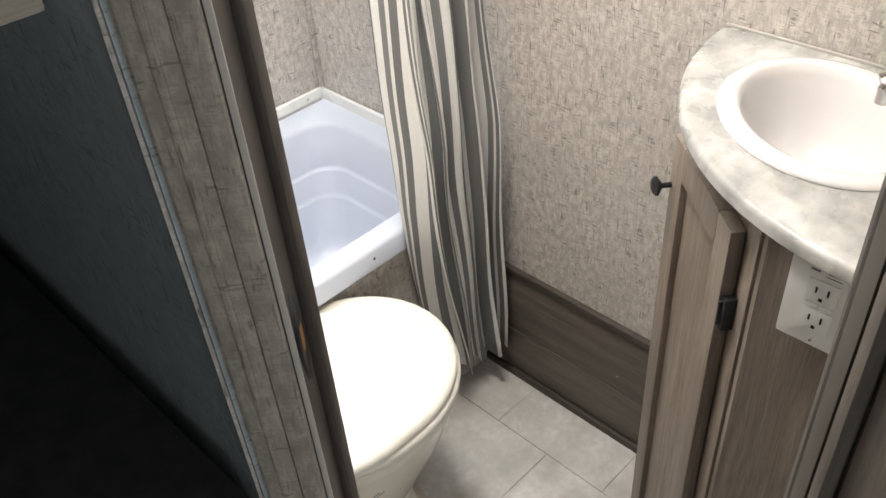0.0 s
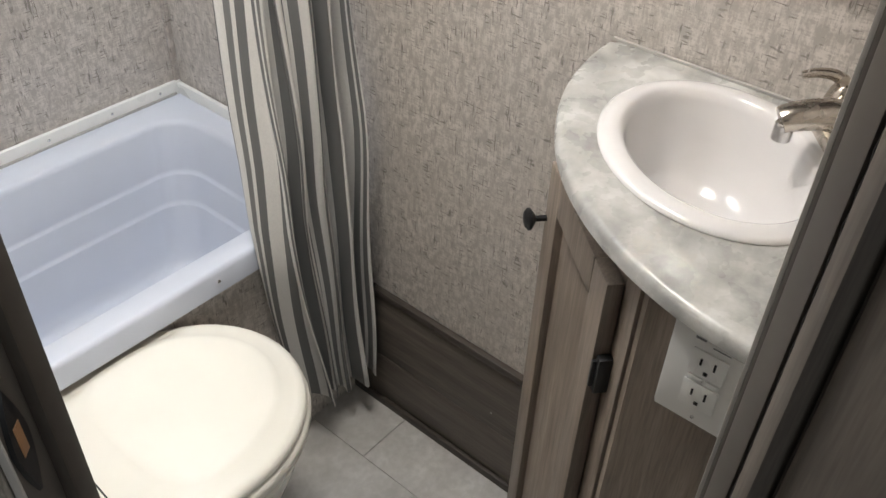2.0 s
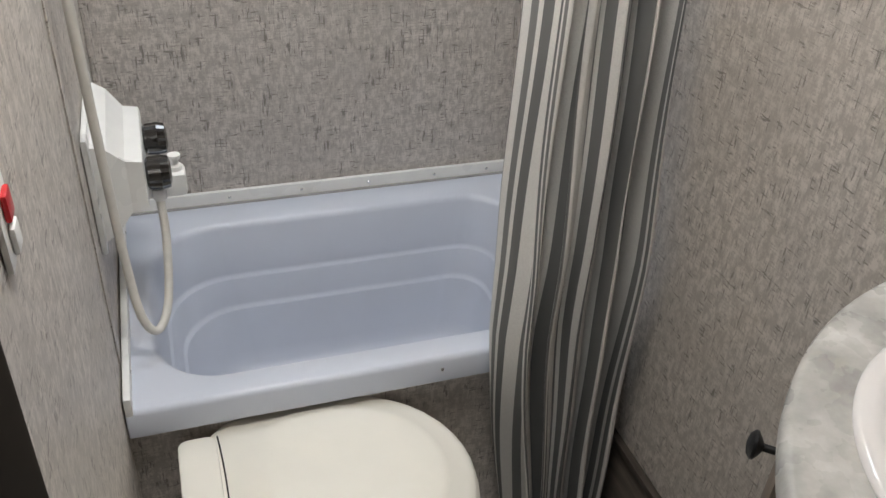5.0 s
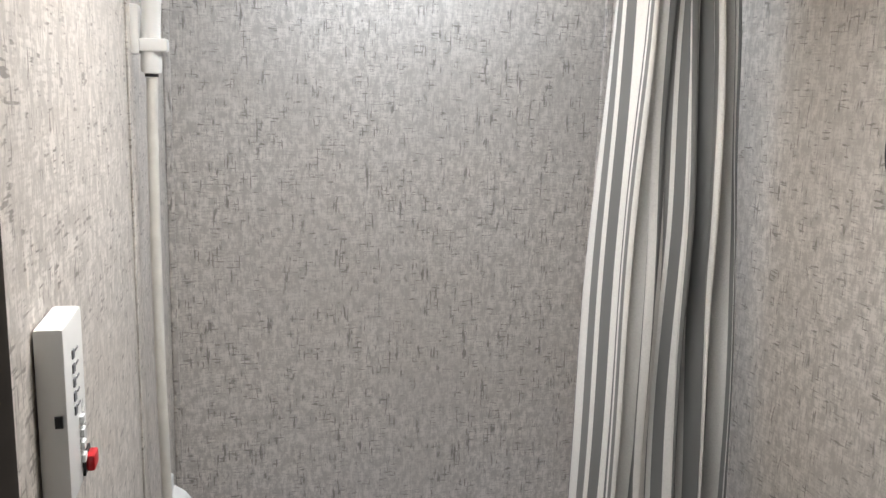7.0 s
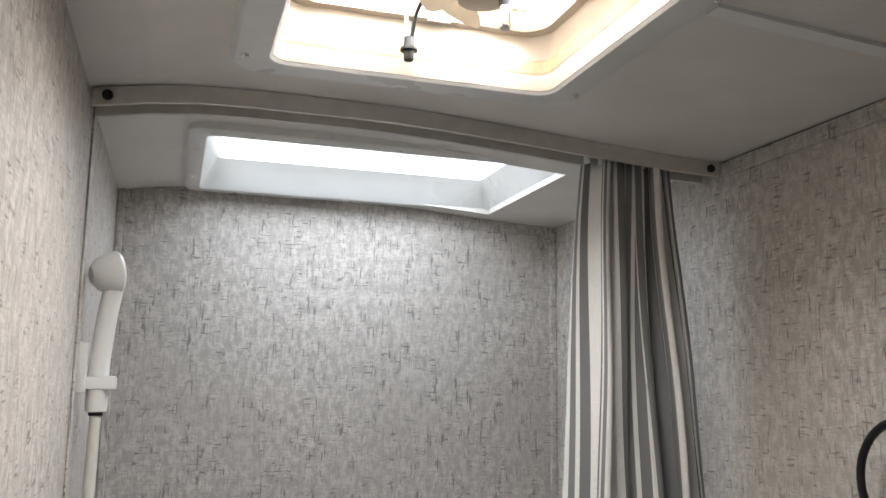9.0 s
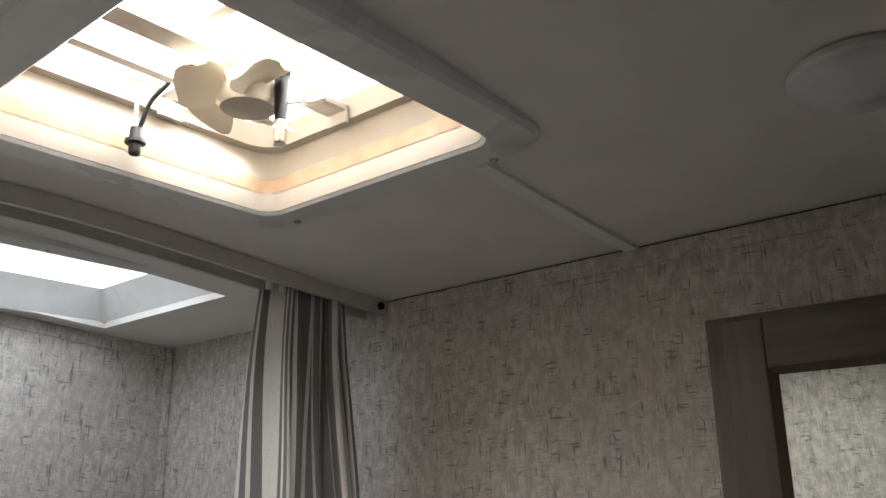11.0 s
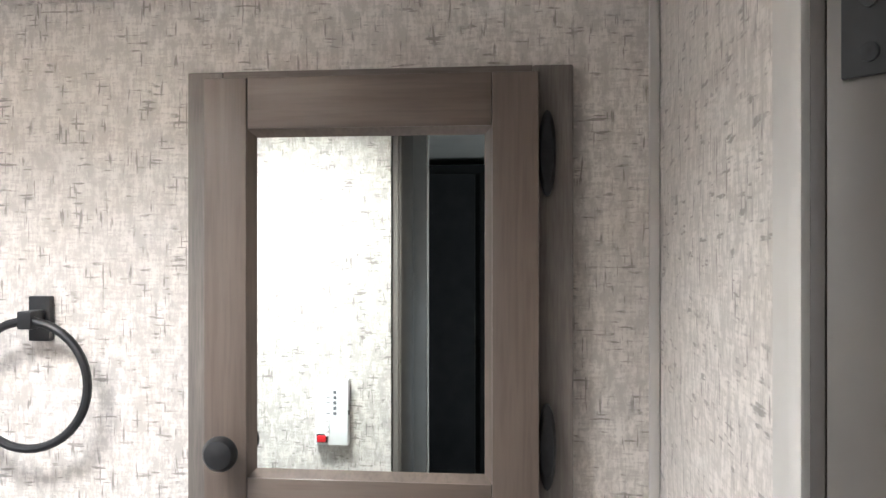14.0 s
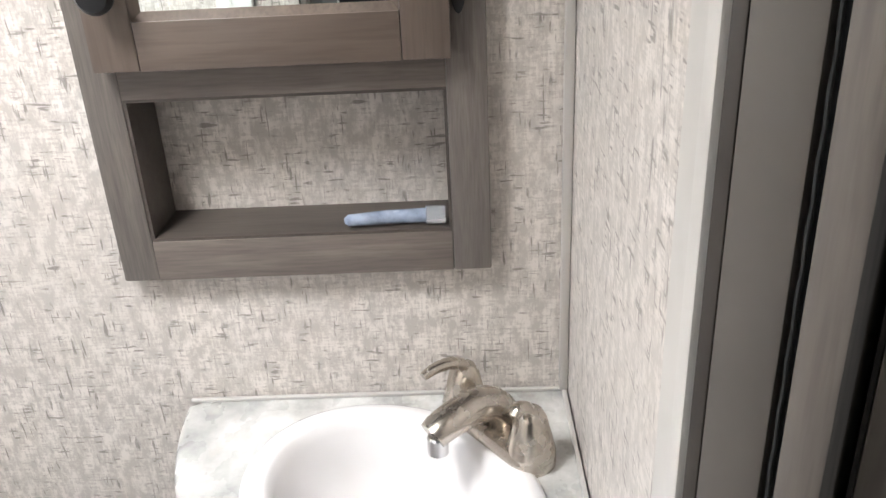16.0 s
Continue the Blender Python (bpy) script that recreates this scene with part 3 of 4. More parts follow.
part("slab", loft([[oval(k, RA - 0.012, RB - 0.012, 1.034, N) for k in range(N)], edge_from_centre(0.004, 1.034, N), edge_from_centre(0.0, 1.038, N), edge_from_centre(0.0, 1.050, N),
                   edge_from_centre(0.003, 1.055, N), edge_from_centre(0.008, TOPZ, N), [oval(k, RA - 0.012, RB - 0.012, TOPZ, N) for k in range(N)]], False, False), M_TOP, ctop, "", 40)
part("back_bead", boxes((-0.007, -0.002, FRONT + 0.004, -1.075, TOPZ, TOPZ + 0.004), bevel=0.001), M_TRIM, ctop, "thin pale sealant bead")
part("back_bead", boxes((-0.415, -0.008, FRONT + 0.002, FRONT + 0.007, TOPZ, TOPZ + 0.004), bevel=0.001), M_TRIM, ctop, "thin pale sealant bead")

sink = thing("washbasin", (CX, CY, TOPZ), "oval white plastic drop-in washbasin in marbled worktop", "washbasin")
prof = [(0.004, 0.001), (0.0035, 0.004), (-0.001, 0.0068), (-0.010, 0.0085), (-0.0185, 0.0082), (-0.0235, 0.0055), (-0.028, -0.006), (-0.036, -0.05), (-0.048, -0.085), (-0.070, -0.107), (-0.098, -0.117), (-0.112, -0.119)]
part("bowl", loft([[oval(k, RA + d, RB + d, TOPZ + h, 64) for k in range(64)] for d, h in prof], False, True), M_SINK, sink, "", 60)
part("drain", lathe([(0.019, TOPZ - 0.1185), (0.019, TOPZ - 0.116), (0.013, TOPZ - 0.115), (0.010, TOPZ - 0.118)], 20, Matrix.Translation((CX, CY, 0))), M_CHROME, sink, "chrome drain")

# tap in the corner
tap = thing("basin_tap", (-0.075, -1.425, TOPZ), "brushed nickel two-handle washbasin tap", "tap")
TB = Vector((-0.082, -1.412, TOPZ))
fw = Vector((-0.61, 0.79, 0)).normalized()
sd = Vector((0.79, 0.61, 0)).normalized()
turn = Matrix(((sd.x, fw.x, 0, TB.x), (sd.y, fw.y, 0, TB.y), (0, 0, 1, TB.z), (0, 0, 0, 1)))  # x along the handles, y over the basin
part("base", loft([[turn @ Vector((x * s, y * s, z)) for x, y in rounded(-0.075, 0.075, -0.026, 0.026, 0.0255, 8)] for s, z in ((1, 0.0), (1, 0.010), (0.97, 0.016), (0.90, 0.020))]), M_NICKEL, tap, "", 50)
sp = smooth_line([(0, -0.008, 0.015), (0, 0.0, 0.036), (0, 0.016, 0.049), (0, 0.042, 0.051), (0, 0.068, 0.047), (0, 0.080, 0.042)], 5)
part("spout", tube([turn @ p for p in sp], [0.024 - 0.0075 * i / (len(sp) - 1) for i in range(len(sp))], 16, None, 0.85), M_NICKEL, tap, "", 60)
part("aerator", lathe([(0.0105, 0), (0.0105, 0.018), (0.009, 0.02)], 18, turn @ Matrix.Translation((0, 0.074, 0.020))), M_CHROME, tap, "bright aerator")
for s, reach in ((-1, 0.006), (1, 0.026)):
    hd = part("handle", lathe([(0.0245, 0.012), (0.0245, 0.018), (0.023, 0.024), (0.019, 0.040), (0.0155, 0.054), (0.011, 0.062), (0.004, 0.065)], 24, turn @ Matrix.Translation((0.051 * s, 0, 0))), M_NICKEL, tap, "", 50)
    lv = smooth_line([(0.051 * s, -0.002, 0.050), (0.051 * s, 0.004, 0.064), (0.052 * s, 0.010 + reach * 0.3, 0.071), (0.053 * s, 0.014 + reach * 0.8, 0.072), (0.054 * s, 0.016 + reach * 1.3, 0.068)], 5)
    part("lever", tube([turn @ p for p in lv], [0.012 - 0.006 * i / (len(lv) - 1) for i in range(len(lv))], 14, None, 0.7), M_NICKEL, hd, "", 60)

# power outlet on the cabinet's side
out = thing("power_outlet", (-0.382, -1.4280, 0.9680), "white double power outlet in white surface box", "power outlet")
OX = -0.382
part("box", boxes((OX - 0.016, OX + 0.009, -1.4700, -1.3860, 0.9170, 1.0333), bevel=0.004), M_WHITE, out)
part("cover_plate", boxes((OX - 0.0205, OX - 0.0165, -1.4670, -1.3890, 0.9210, 1.0325), bevel=0.0015), M_WHITE, out)
for z in (0.9980, 0.9590):
    sock = part("socket", boxes((OX - 0.0235, OX - 0.021, -1.4450, -1.4110, z - 0.015, z + 0.015), bevel=0.001), M_WHITE, out)
    part("slot", boxes((OX - 0.0242, OX - 0.0236, -1.4355, -1.4335, z - 0.001, z + 0.008), (OX - 0.0242, OX - 0.0236, -1.4225, -1.4205, z - 0.001, z + 0.007), (OX - 0.0242, OX - 0.0236, -1.4300, -1.4260, z - 0.0105, z - 0.0065)), M_BLACK, sock, "dark slots")
part("button", boxes((OX - 0.0238, OX - 0.021, -1.4270, -1.4130, 0.9760, 0.9810), (OX - 0.0238, OX - 0.021, -1.4430, -1.4290, 0.9760, 0.9810), bevel=0.0008), M_WHITE, out)
part("print", boxes((OX - 0.0209, OX - 0.0206, -1.4200, -1.4100, 1.0220, 1.0245), (OX - 0.0209, OX - 0.0206, -1.4420, -1.4290, 1.0230, 1.0245), (OX - 0.0209, OX - 0.0206, -1.4440, -1.4270, 1.0190, 1.0202)), M_GREY_PRINT, out, "small grey print")
screw(out, (OX - 0.0205, -1.4280, 0.9290), (-1, 0, 0), 0.0022)

# ---- mirrored wall cabinet ----
cab = thing("mirror_cabinet", (-0.02, -1.22, 1.22), "grey-brown wooden wall cabinet with mirror door and open niche", "cabinet")
Y0, Y1, Z0, Z1 = -1.413, -1.039, 1.219, 1.870
part("stile", boxes((-0.020, -0.001, Y0, NICHE[0], Z0, Z1), bevel=0.0025), M_FRAME, cab)
part("stile", boxes((-0.020, -0.001, NICHE[1], Y1, Z0, Z1), bevel=0.0025), M_FRAME, cab)
part("rail", boxes((-0.0196, -0.001, NICHE[0], NICHE[1], Z0, NICHE[2]), bevel=0.001), M_WOOD_H, cab)
part("rail", boxes((-0.0196, -0.001, NICHE[0], NICHE[1], NICHE[3], 1.46), bevel=0.001), M_WOOD_H, cab)
part("rail", boxes((-0.0196, -0.001, NICHE[0], NICHE[1], 1.82, Z1), bevel=0.001), M_WOOD_H, cab)
part("back_board", boxes((-0.012, -0.001, NICHE[0], NICHE[1], 1.461, 1.819)), M_PLANK_D, cab)
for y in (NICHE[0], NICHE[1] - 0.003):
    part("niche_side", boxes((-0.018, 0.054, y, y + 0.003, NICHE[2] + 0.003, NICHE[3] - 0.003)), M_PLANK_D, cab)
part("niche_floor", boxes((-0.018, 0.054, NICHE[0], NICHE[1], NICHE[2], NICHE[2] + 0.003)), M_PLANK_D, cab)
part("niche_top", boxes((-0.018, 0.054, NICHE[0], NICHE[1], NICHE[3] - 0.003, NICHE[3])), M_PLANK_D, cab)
D0, D1, DZ0, DZ1 = -1.381, -1.064, 1.438, 1.860
MY0, MY1, MZ0, MZ1 = -1.338, -1.106, 1.481, 1.811
cd = part("door", boxes((-0.041, -0.022, D0, MY0, DZ0, DZ1), bevel=0.002), M_CAB, cab, "framed mirror door")
part("stile", boxes((-0.041, -0.022, MY1, D1, DZ0, DZ1), bevel=0.002), M_CAB, cd)
part("top_rail", boxes((-0.0408, -0.022, MY0 + 0.0004, MY1 - 0.0004, MZ1, DZ1), bevel=0.001), M_CAB_H, cd)
part("bottom_rail", boxes((-0.0408, -0.022, MY0 + 0.0004, MY1 - 0.0004, DZ0, MZ0), bevel=0.001), M_CAB_H, cd)
bev = bmesh.new()
oo = [(-0.0395, MY0, MZ0), (-0.0395, MY1, MZ0), (-0.0395, MY1, MZ1), (-0.0395, MY0, MZ1)]
ii = [(-0.030, MY0 + 0.008, MZ0 + 0.008), (-0.030, MY1 - 0.008, MZ0 + 0.008), (-0.030, MY1 - 0.008, MZ1 - 0.008), (-0.030, MY0 + 0.008, MZ1 - 0.008)]
bk = [(-0.024, p[1], p[2]) for p in ii]
part("bevel_moulding", loft([oo, ii, bk], False, False, bev), M_CAB, cd, "", 0)
part("mirror", boxes((-0.031, -0.025, MY0 + 0.006, MY1 - 0.006, MZ0 + 0.006, MZ1 - 0.006)), M_MIRROR, cd, "clear mirror pane", 0)
part("knob", lathe([(0.006, 0), (0.006, 0.010), (0.012, 0.014), (0.0165, 0.019), (0.0165, 0.023), (0.013, 0.028), (0.004, 0.0305)], 24, Matrix.Translation((-0.041, -1.088, 1.508)) @ pose(0, 0, 0, 0, -90, 0)), M_BLACK, cd, "black round knob")
for z in (1.786, 1.514):
    part("hinge", loft([[(x, -1.3885 + 0.0085 * s * math.cos(2 * math.pi * k / 20), z + 0.040 * s * math.sin(2 * math.pi * k / 20)) for k in range(20)] for x, s in ((-0.021, 1), (-0.030, 1), (-0.034, 0.7))]), M_BLACK, cd, "black oval hinge")

# packaged brush in the niche
M_WRAP = plain("bluish_wrap", (0.25, 0.29, 0.37), 0.2, 0.25, 60)
pk = thing("packet", (-0.0, -1.33, NICHE[2]), "thin bluish plastic wrapped roll lying in niche", "packet")
part("sleeve", tube([(-0.006, -1.350, NICHE[2] + 0.0125), (-0.006, -1.31, NICHE[2] + 0.012), (-0.010, -1.272, NICHE[2] + 0.0115), (-0.010, -1.268, NICHE[2] + 0.0115)], [0.0075, 0.007, 0.006, 0.003], 12), M_WRAP, pk, "bluish translucent wrap")
part("cap", lathe([(0.0095, 0), (0.0095, 0.018), (0.008, 0.02)], 14, Matrix.Translation((-0.006, -1.349, NICHE[2] + 0.0125)) @ pose(0, 0, 0, 90, 0, 0)), M_CLEAR, pk, "clear cap")

# ---- towel ring ----
tr = thing("towel_ring", (-0.02, -0.88, 1.627), "black metal towel ring on square wall plate", "towel ring")
part("plate", boxes((-0.010, -0.001, -0.890, -0.867, 1.604, 1.650), bevel=0.002), M_BLACK, tr)
part("post", boxes((-0.036, -0.010, -0.886, -0.871, 1.618, 1.636), bevel=0.002), M_BLACK, tr)
part("ring", tube([(-0.030, -0.8785 + 0.063 * math.sin(2 * math.pi * i / 40), 1.563 + 0.063 * math.cos(2 * math.pi * i / 40)) for i in range(41)], 0.0045, 10), M_BLACK, tr)

# ---- shower valve, hose and hand shower ----
va = thing("shower_valve", (-0.80, -0.31, 0.86), "white plastic shower mixer with two smoked knobs", "shower valve")
part("wall_plate", boxes((LEFT + 0.001, LEFT + 0.010, -0.425, -0.165, 0.758, 0.945), bevel=0.004), M_WHITE, va)
part("body", loft([[(x, -0.290 + sy * a, 0.848 + sz * b) for sy, sz in ((-1, -1), (1, -1), (1, 1), (-1, 1))] for x, a, b in ((LEFT + 0.010, 0.118, 0.078), (LEFT + 0.030, 0.110, 0.068), (LEFT + 0.052, 0.098, 0.042), (LEFT + 0.075, 0.098, 0.038), (LEFT + 0.077, 0.094, 0.034))]), M_WHITE, va, "", 20)
for y, z in ((-0.232, 0.846), (-0.348, 0.846)):
    ridge = []
    for r, h in ((0.019, 0.0), (0.024, 0.004), (0.0255, 0.022), (0.023, 0.034), (0.014, 0.037)):
        ridge.append((r, h))
    mk = Matrix.Translation((LEFT + 0.077, y, z)) @ pose(0, 0, 0, 0, 90, 0)
    rings = [[mk @ Vector((r * (1 + 0.06 * (k % 2)) * math.cos(2 * math.pi * k / 28), r * (1 + 0.06 * (k % 2)) * math.sin(2 * math.pi * k / 28), h)) for k in range(28)] for r, h in ridge]
    part("knob", loft(rings), M_SMOKE, va, "smoked ridged knob", 0)
part("spout", boxes((LEFT + 0.06, LEFT + 0.135, -0.312, -0.268, 0.778, 0.818), bevel=0.008), M_WHITE, va)
part("diverter", lathe([(0.011, 0), (0.011, 0.008), (0.006, 0.010), (0.006, 0.02), (0.010, 0.021), (0.010, 0.027)], 14, Matrix.Translation((LEFT + 0.120, -0.290, 0.817))), M_WHITE, va)
part("hose_nut", lathe([(0.010, 0), (0.011, 0.004), (0.011, 0.02)], 12, Matrix.Translation((LEFT + 0.092, -0.348, 0.800))), M_WHITE, va)

hs = thing("hand_shower", (-0.81, -0.35, 1.66), "white hand shower on wall holder with pale hose", "hand shower")
HY = -0.450
part("holder", boxes((LEFT + 0.001, LEFT + 0.012, HY - 0.018, HY + 0.018, 1.640, 1.700), (LEFT + 0.008, LEFT + 0.045, HY - 0.014, HY + 0.014, 1.644, 1.660), bevel=0.003), M_WHITE, hs)
part("handle", tube(smooth_line([(LEFT + 0.024, HY, 1.640), (LEFT + 0.025, HY, 1.68), (LEFT + 0.029, HY, 1.73), (LEFT + 0.034, HY, 1.765), (LEFT + 0.036, HY, 1.778)], 5), 0.012, 14), M_WHITE, hs)
part("head", lathe([(0.010, -0.024), (0.020, -0.016), (0.026, -0.002), (0.027, 0.007), (0.024, 0.011)], 24, Matrix.Translation((LEFT + 0.030, HY, 1.785)) @ pose(0, 0, 0, 0, 80, 20)), M_WHITE, hs)
part("nut", lathe([(0.012, 0), (0.013, 0.01), (0.012, 0.024)], 12, Matrix.Translation((LEFT + 0.024, HY, 1.618))), M_WHITE, hs)
part("washer", lathe([(0.0085, 0), (0.0085, 0.004)], 12, Matrix.Translation((LEFT + 0.024, HY, 1.613))), M_BLACK, hs, "dark washer")
hose = smooth_line([(LEFT + 0.024, HY, 1.612), (LEFT + 0.022, HY - 0.002, 1.45), (LEFT + 0.023, HY - 0.004, 1.2), (LEFT + 0.026, HY + 0.010, 0.95), (LEFT + 0.032, HY + 0.005, 0.76), (LEFT + 0.042, HY - 0.012, 0.665),
                    (LEFT + 0.062, HY - 0.010, 0.632), (LEFT + 0.082, HY + 0.03, 0.655), (LEFT + 0.092, HY + 0.080, 0.735), (LEFT + 0.092, HY + 0.102, 0.803)], 8)
part("hose", tube(hose, 0.0068, 10), M_HOSE, hs, "pale beige vinyl hose", 60)

# ---- control panel and switch on the left wall ----
cp = thing("control_panel", (-0.82, -0.99, 1.3890), "white tank monitor panel with red pump switch", "control panel")
PX = LEFT + 0.020
part("case", boxes((LEFT + 0.001, PX, -1.026, -0.962, 1.3260, 1.4510), bevel=0.003), M_WHITE, cp)
part("side_latch", boxes((PX - 0.008, PX - 0.003, -1.0275, -1.0255, 1.3840, 1.3920)), M_BLACK, cp)
for i in range(5):
    z = 1.4270 - i * 0.010
    part("lamp_window", boxes((PX, PX + 0.001, -1.004, -0.998, z - 0.0035, z + 0.0025)), M_GREY_PRINT, cp, "dark indicator")
    part("print", boxes((PX, PX + 0.0005, -0.992, -0.984, z - 0.001, z + 0.0005)), M_GREY_PRINT, cp)
for i in range(4):
    part("push_button", boxes((PX, PX + 0.003, -0.990 - 0.0005, -0.982, 1.3710 - i * 0.0095, 1.3770 - i * 0.0095), bevel=0.001), M_WHITE, cp)
rs = part("switch_frame", boxes((PX, PX + 0.002, -0.987, -0.966, 1.3310, 1.3470)), M_BLACK, cp)
part("rocker", boxes((PX + 0.002, PX + 0.008, -0.985, -0.968, 1.3330, 1.3450), bevel=0.002), M_RED, rs, "red rocker switch")
sw = thing("wall_switch", (-0.83, -0.99, 1.1670), "white wall plate with red and white switches", "switch")
part("cover_plate", boxes((LEFT + 0.001, LEFT + 0.006, -1.012, -0.968, 1.1330, 1.1990), bevel=0.002), M_WHITE, sw)
part("rocker", boxes((LEFT + 0.006, LEFT + 0.011, -1.000, -0.980, 1.1670, 1.1890), bevel=0.003), M_RED, sw, "red rocker switch")
part("rocker", boxes((LEFT + 0.006, LEFT + 0.011, -1.000, -0.980, 1.1410, 1.1630), bevel=0.003), M_WHITE, sw, "white rocker switch")

# ---- shower curtain and its track ----
tk = thing("curtain_track", (-0.42, -0.53, 1.96), "dull white curtain track across the ceiling", "curtain track")
for nm, y0, y1, d in (("lip", -0.560, -0.5535, 0.022), ("rail", -0.553, -0.517, 0.006), ("lip", -0.5165, -0.510, 0.022)):
    stations = [LEFT + 0.004 + (-0.004 - LEFT - 0.004) * i / 14 for i in range(15)]
    part(nm, loft([[(x, y0, ceil_z(x) - 0.001), (x, y1, ceil_z(x) - 0.001), (x, y1, ceil_z(x) - d), (x, y0, ceil_z(x) - d)] for x in stations]), M_VENT_STEEL, tk, "", 30)
for x in (LEFT + 0.02, -0.02):
    part("end_screw", lathe([(0.006, 0), (0.006, 0.003), (0.003, 0.005)], 12, Matrix.Translation((x, -0.561, ceil_z(x) - 0.012)) @ pose(0, 0, 0, 90, 0, 0)), M_BLACK, tk, "dark end screw")

bm = bmesh.new()
uvl = bm.loops.layers.uv.new("cloth")
NU, NV = 220, 44
FOLDS = 5.2
grid = []
for j in range(NV + 1):
    v = j / NV
    z = 1.968 - v * (1.968 - 0.135)
    y_mid = -0.536 - 0.082 * min(1.0, max(0.0, (v - 0.05) / 0.6)) ** 1.2
    x_l = -0.192 - 0.078 * math.sin(min(1.0, v * 1.35) * math.pi / 2) + 0.070 * (max(0, v - 0.72) / 0.28) ** 1.3
    x_r = -0.072 + 0.034 * min(1, v * 3.5) + 0.012 * v
    row = []
    for i in range(NU + 1):
        u = i / NU
        ph = 2 * math.pi * FOLDS * (u + 0.018 * math.sin(7 * u + 3 * v) + 0.012 * math.sin(17 * u + 1.3))
        amp = (0.030 + 0.013 * math.sin(9 * u + 1.0) + 0.006 * math.sin(5 * v + 11 * u)) * (0.75 + 0.35 * v) * (0.68 + 0.32 * min(1.0, v * 6))
        x = x_l + (x_r - x_l) * u + 0.012 * math.sin(2 * ph + 0.8) * (0.7 + 0.3 * math.sin(4 * u + 2 * v))
        y = y_mid + amp * math.sin(ph + 0.5 * math.sin(3 * v + 2 * u)) + 0.004 * math.sin(23 * v + 9 * u)
        zz = z + (0.006 * math.sin(ph * 0.5 + 1) + 0.012 * math.sin(3 * u * math.pi)) * v ** 6 - 0.02 * u * v ** 4
        row.append(bm.verts.new((x, min(y, -0.507), zz)))
    grid.append(row)
for j in range(NV):
    for i in range(NU):
        f = bm.faces.new((grid[j][i], grid[j][i + 1], grid[j + 1][i + 1], grid[j + 1][i]))
        for lp, (a, b) in zip(f.loops, ((i, j), (i + 1, j), (i + 1, j + 1), (i, j + 1))):
            lp[uvl].uv = ((a / NU) ** 0.78, b / NV)
cur = thing("shower_curtain", (-0.14, -0.58, 0.13), "grey and white striped cloth shower curtain, drawn aside", "curtain")
cl = part("cloth", bm, M_CLOTH, cur, "", 180)
sol = cl.modifiers.new("thickness", "SOLIDIFY")
sol.thickness = 0.0012
for i in range(7):
    x = -0.20 + 0.022 * i
    part("glider", boxes((x - 0.003, x + 0.003, -0.540, -0.530, 1.958, ceil_z(x) - 0.006), bevel=0.001), M_WHITE, cur, "white glider")

# ---- roof vent with fan ----
FX, FY = (FAN[0] + FAN[1]) / 2, (FAN[2] + FAN[3]) / 2
FZ = ceil_z(-0.4)
vent = thing("roof_vent", (FX, FY, FZ), "white roof vent with open lid and small fan", "roof vent")


def frame_ring(outer, inner_rows, bm=None):
    """A flat rim with round corners that turns up into a shaft."""
    return loft([[(x, y, z) for x, y in rounded(*r, c, 8)] for r, c, z in [outer] + inner_rows], False, False, bm)


def grow(r, d):
    return (r[0] - d, r[1] + d, r[2] - d, r[3] + d)


part("garnish", frame_ring((grow(FAN, 0.040), 0.035, FZ + 0.0045), [(grow(FAN, 0.040), 0.035, FZ - 0.008), (grow(FAN, 0.036), 0.033, FZ - 0.012), (grow(FAN, 0.003), 0.022, FZ - 0.013), (grow(FAN, 0.0), 0.020, FZ - 0.010)]), M_WHITE, vent, "white garnish frame", 40)
part("garnish_lip", frame_ring((grow(FAN, -0.0003), 0.020, FZ - 0.0095), [(grow(FAN, -0.003), 0.020, FZ - 0.002), (grow(FAN, -0.005), 0.018, FZ + 0.008)]), M_SHAFT, vent, "inner lip in cream darkened against the vent's glare", 40)
part("shaft_liner", frame_ring((grow(FAN, -0.0055), 0.016, FZ + 0.0085), [(grow(FAN, -0.0075), 0.014, FZ + 0.020), (grow(FAN, -0.0065), 0.014, FZ + 0.0245)]), plain("tan_roof_edge", (0.40, 0.27, 0.165), 0.6, 0.12, 60), vent, "tan wooden roof edge", 40)
part("shaft", frame_ring((grow(FAN, -0.005), 0.020, FZ + 0.025), [(grow(FAN, -0.006), 0.030, FZ + 0.052), (grow(FAN, -0.016), 0.03, FZ + 0.053), (grow(FAN, -0.016), 0.03, FZ + 0.078), (grow(FAN, 0.03), 0.03, FZ + 0.080)]), M_SHAFT, vent, "vent shaft in cream darkened against the vent's glare", 40)
part("lid", loft([[(x, y, z) for x, y in rounded(*grow(FAN, d), 0.03, 8)] for d, z in ((0.012, FZ + 0.092), (0.010, FZ + 0.104), (-0.02, FZ + 0.112))]), M_LIDGLOW, vent, "milky vent lid made to glow in place of daylight", 40)
for x, y in ((FAN[0] - 0.027, FAN[3] - 0.012), (FAN[1] + 0.029, FAN[3] - 0.012), (FAN[1] + 0.033, FAN[2] + 0.022), (FAN[0] - 0.027, FAN[2] + 0.02)):
    screw(vent, (x, y, FZ - 0.0122), (0, 0, -1), 0.0045)
FH = FZ + 0.060
MX, MY = FX + 0.030, FY + 0.022
part("bracket", boxes((FAN[0] + 0.018, FAN[1] - 0.018, MY - 0.013, MY + 0.013, FH, FH + 0.006), (FAN[1] - 0.022, FAN[1] - 0.018, MY - 0.013, MY + 0.013, FH - 0.012, FH + 0.006), bevel=0.001), M_BRACKET, vent, "dull metal fan bracket")
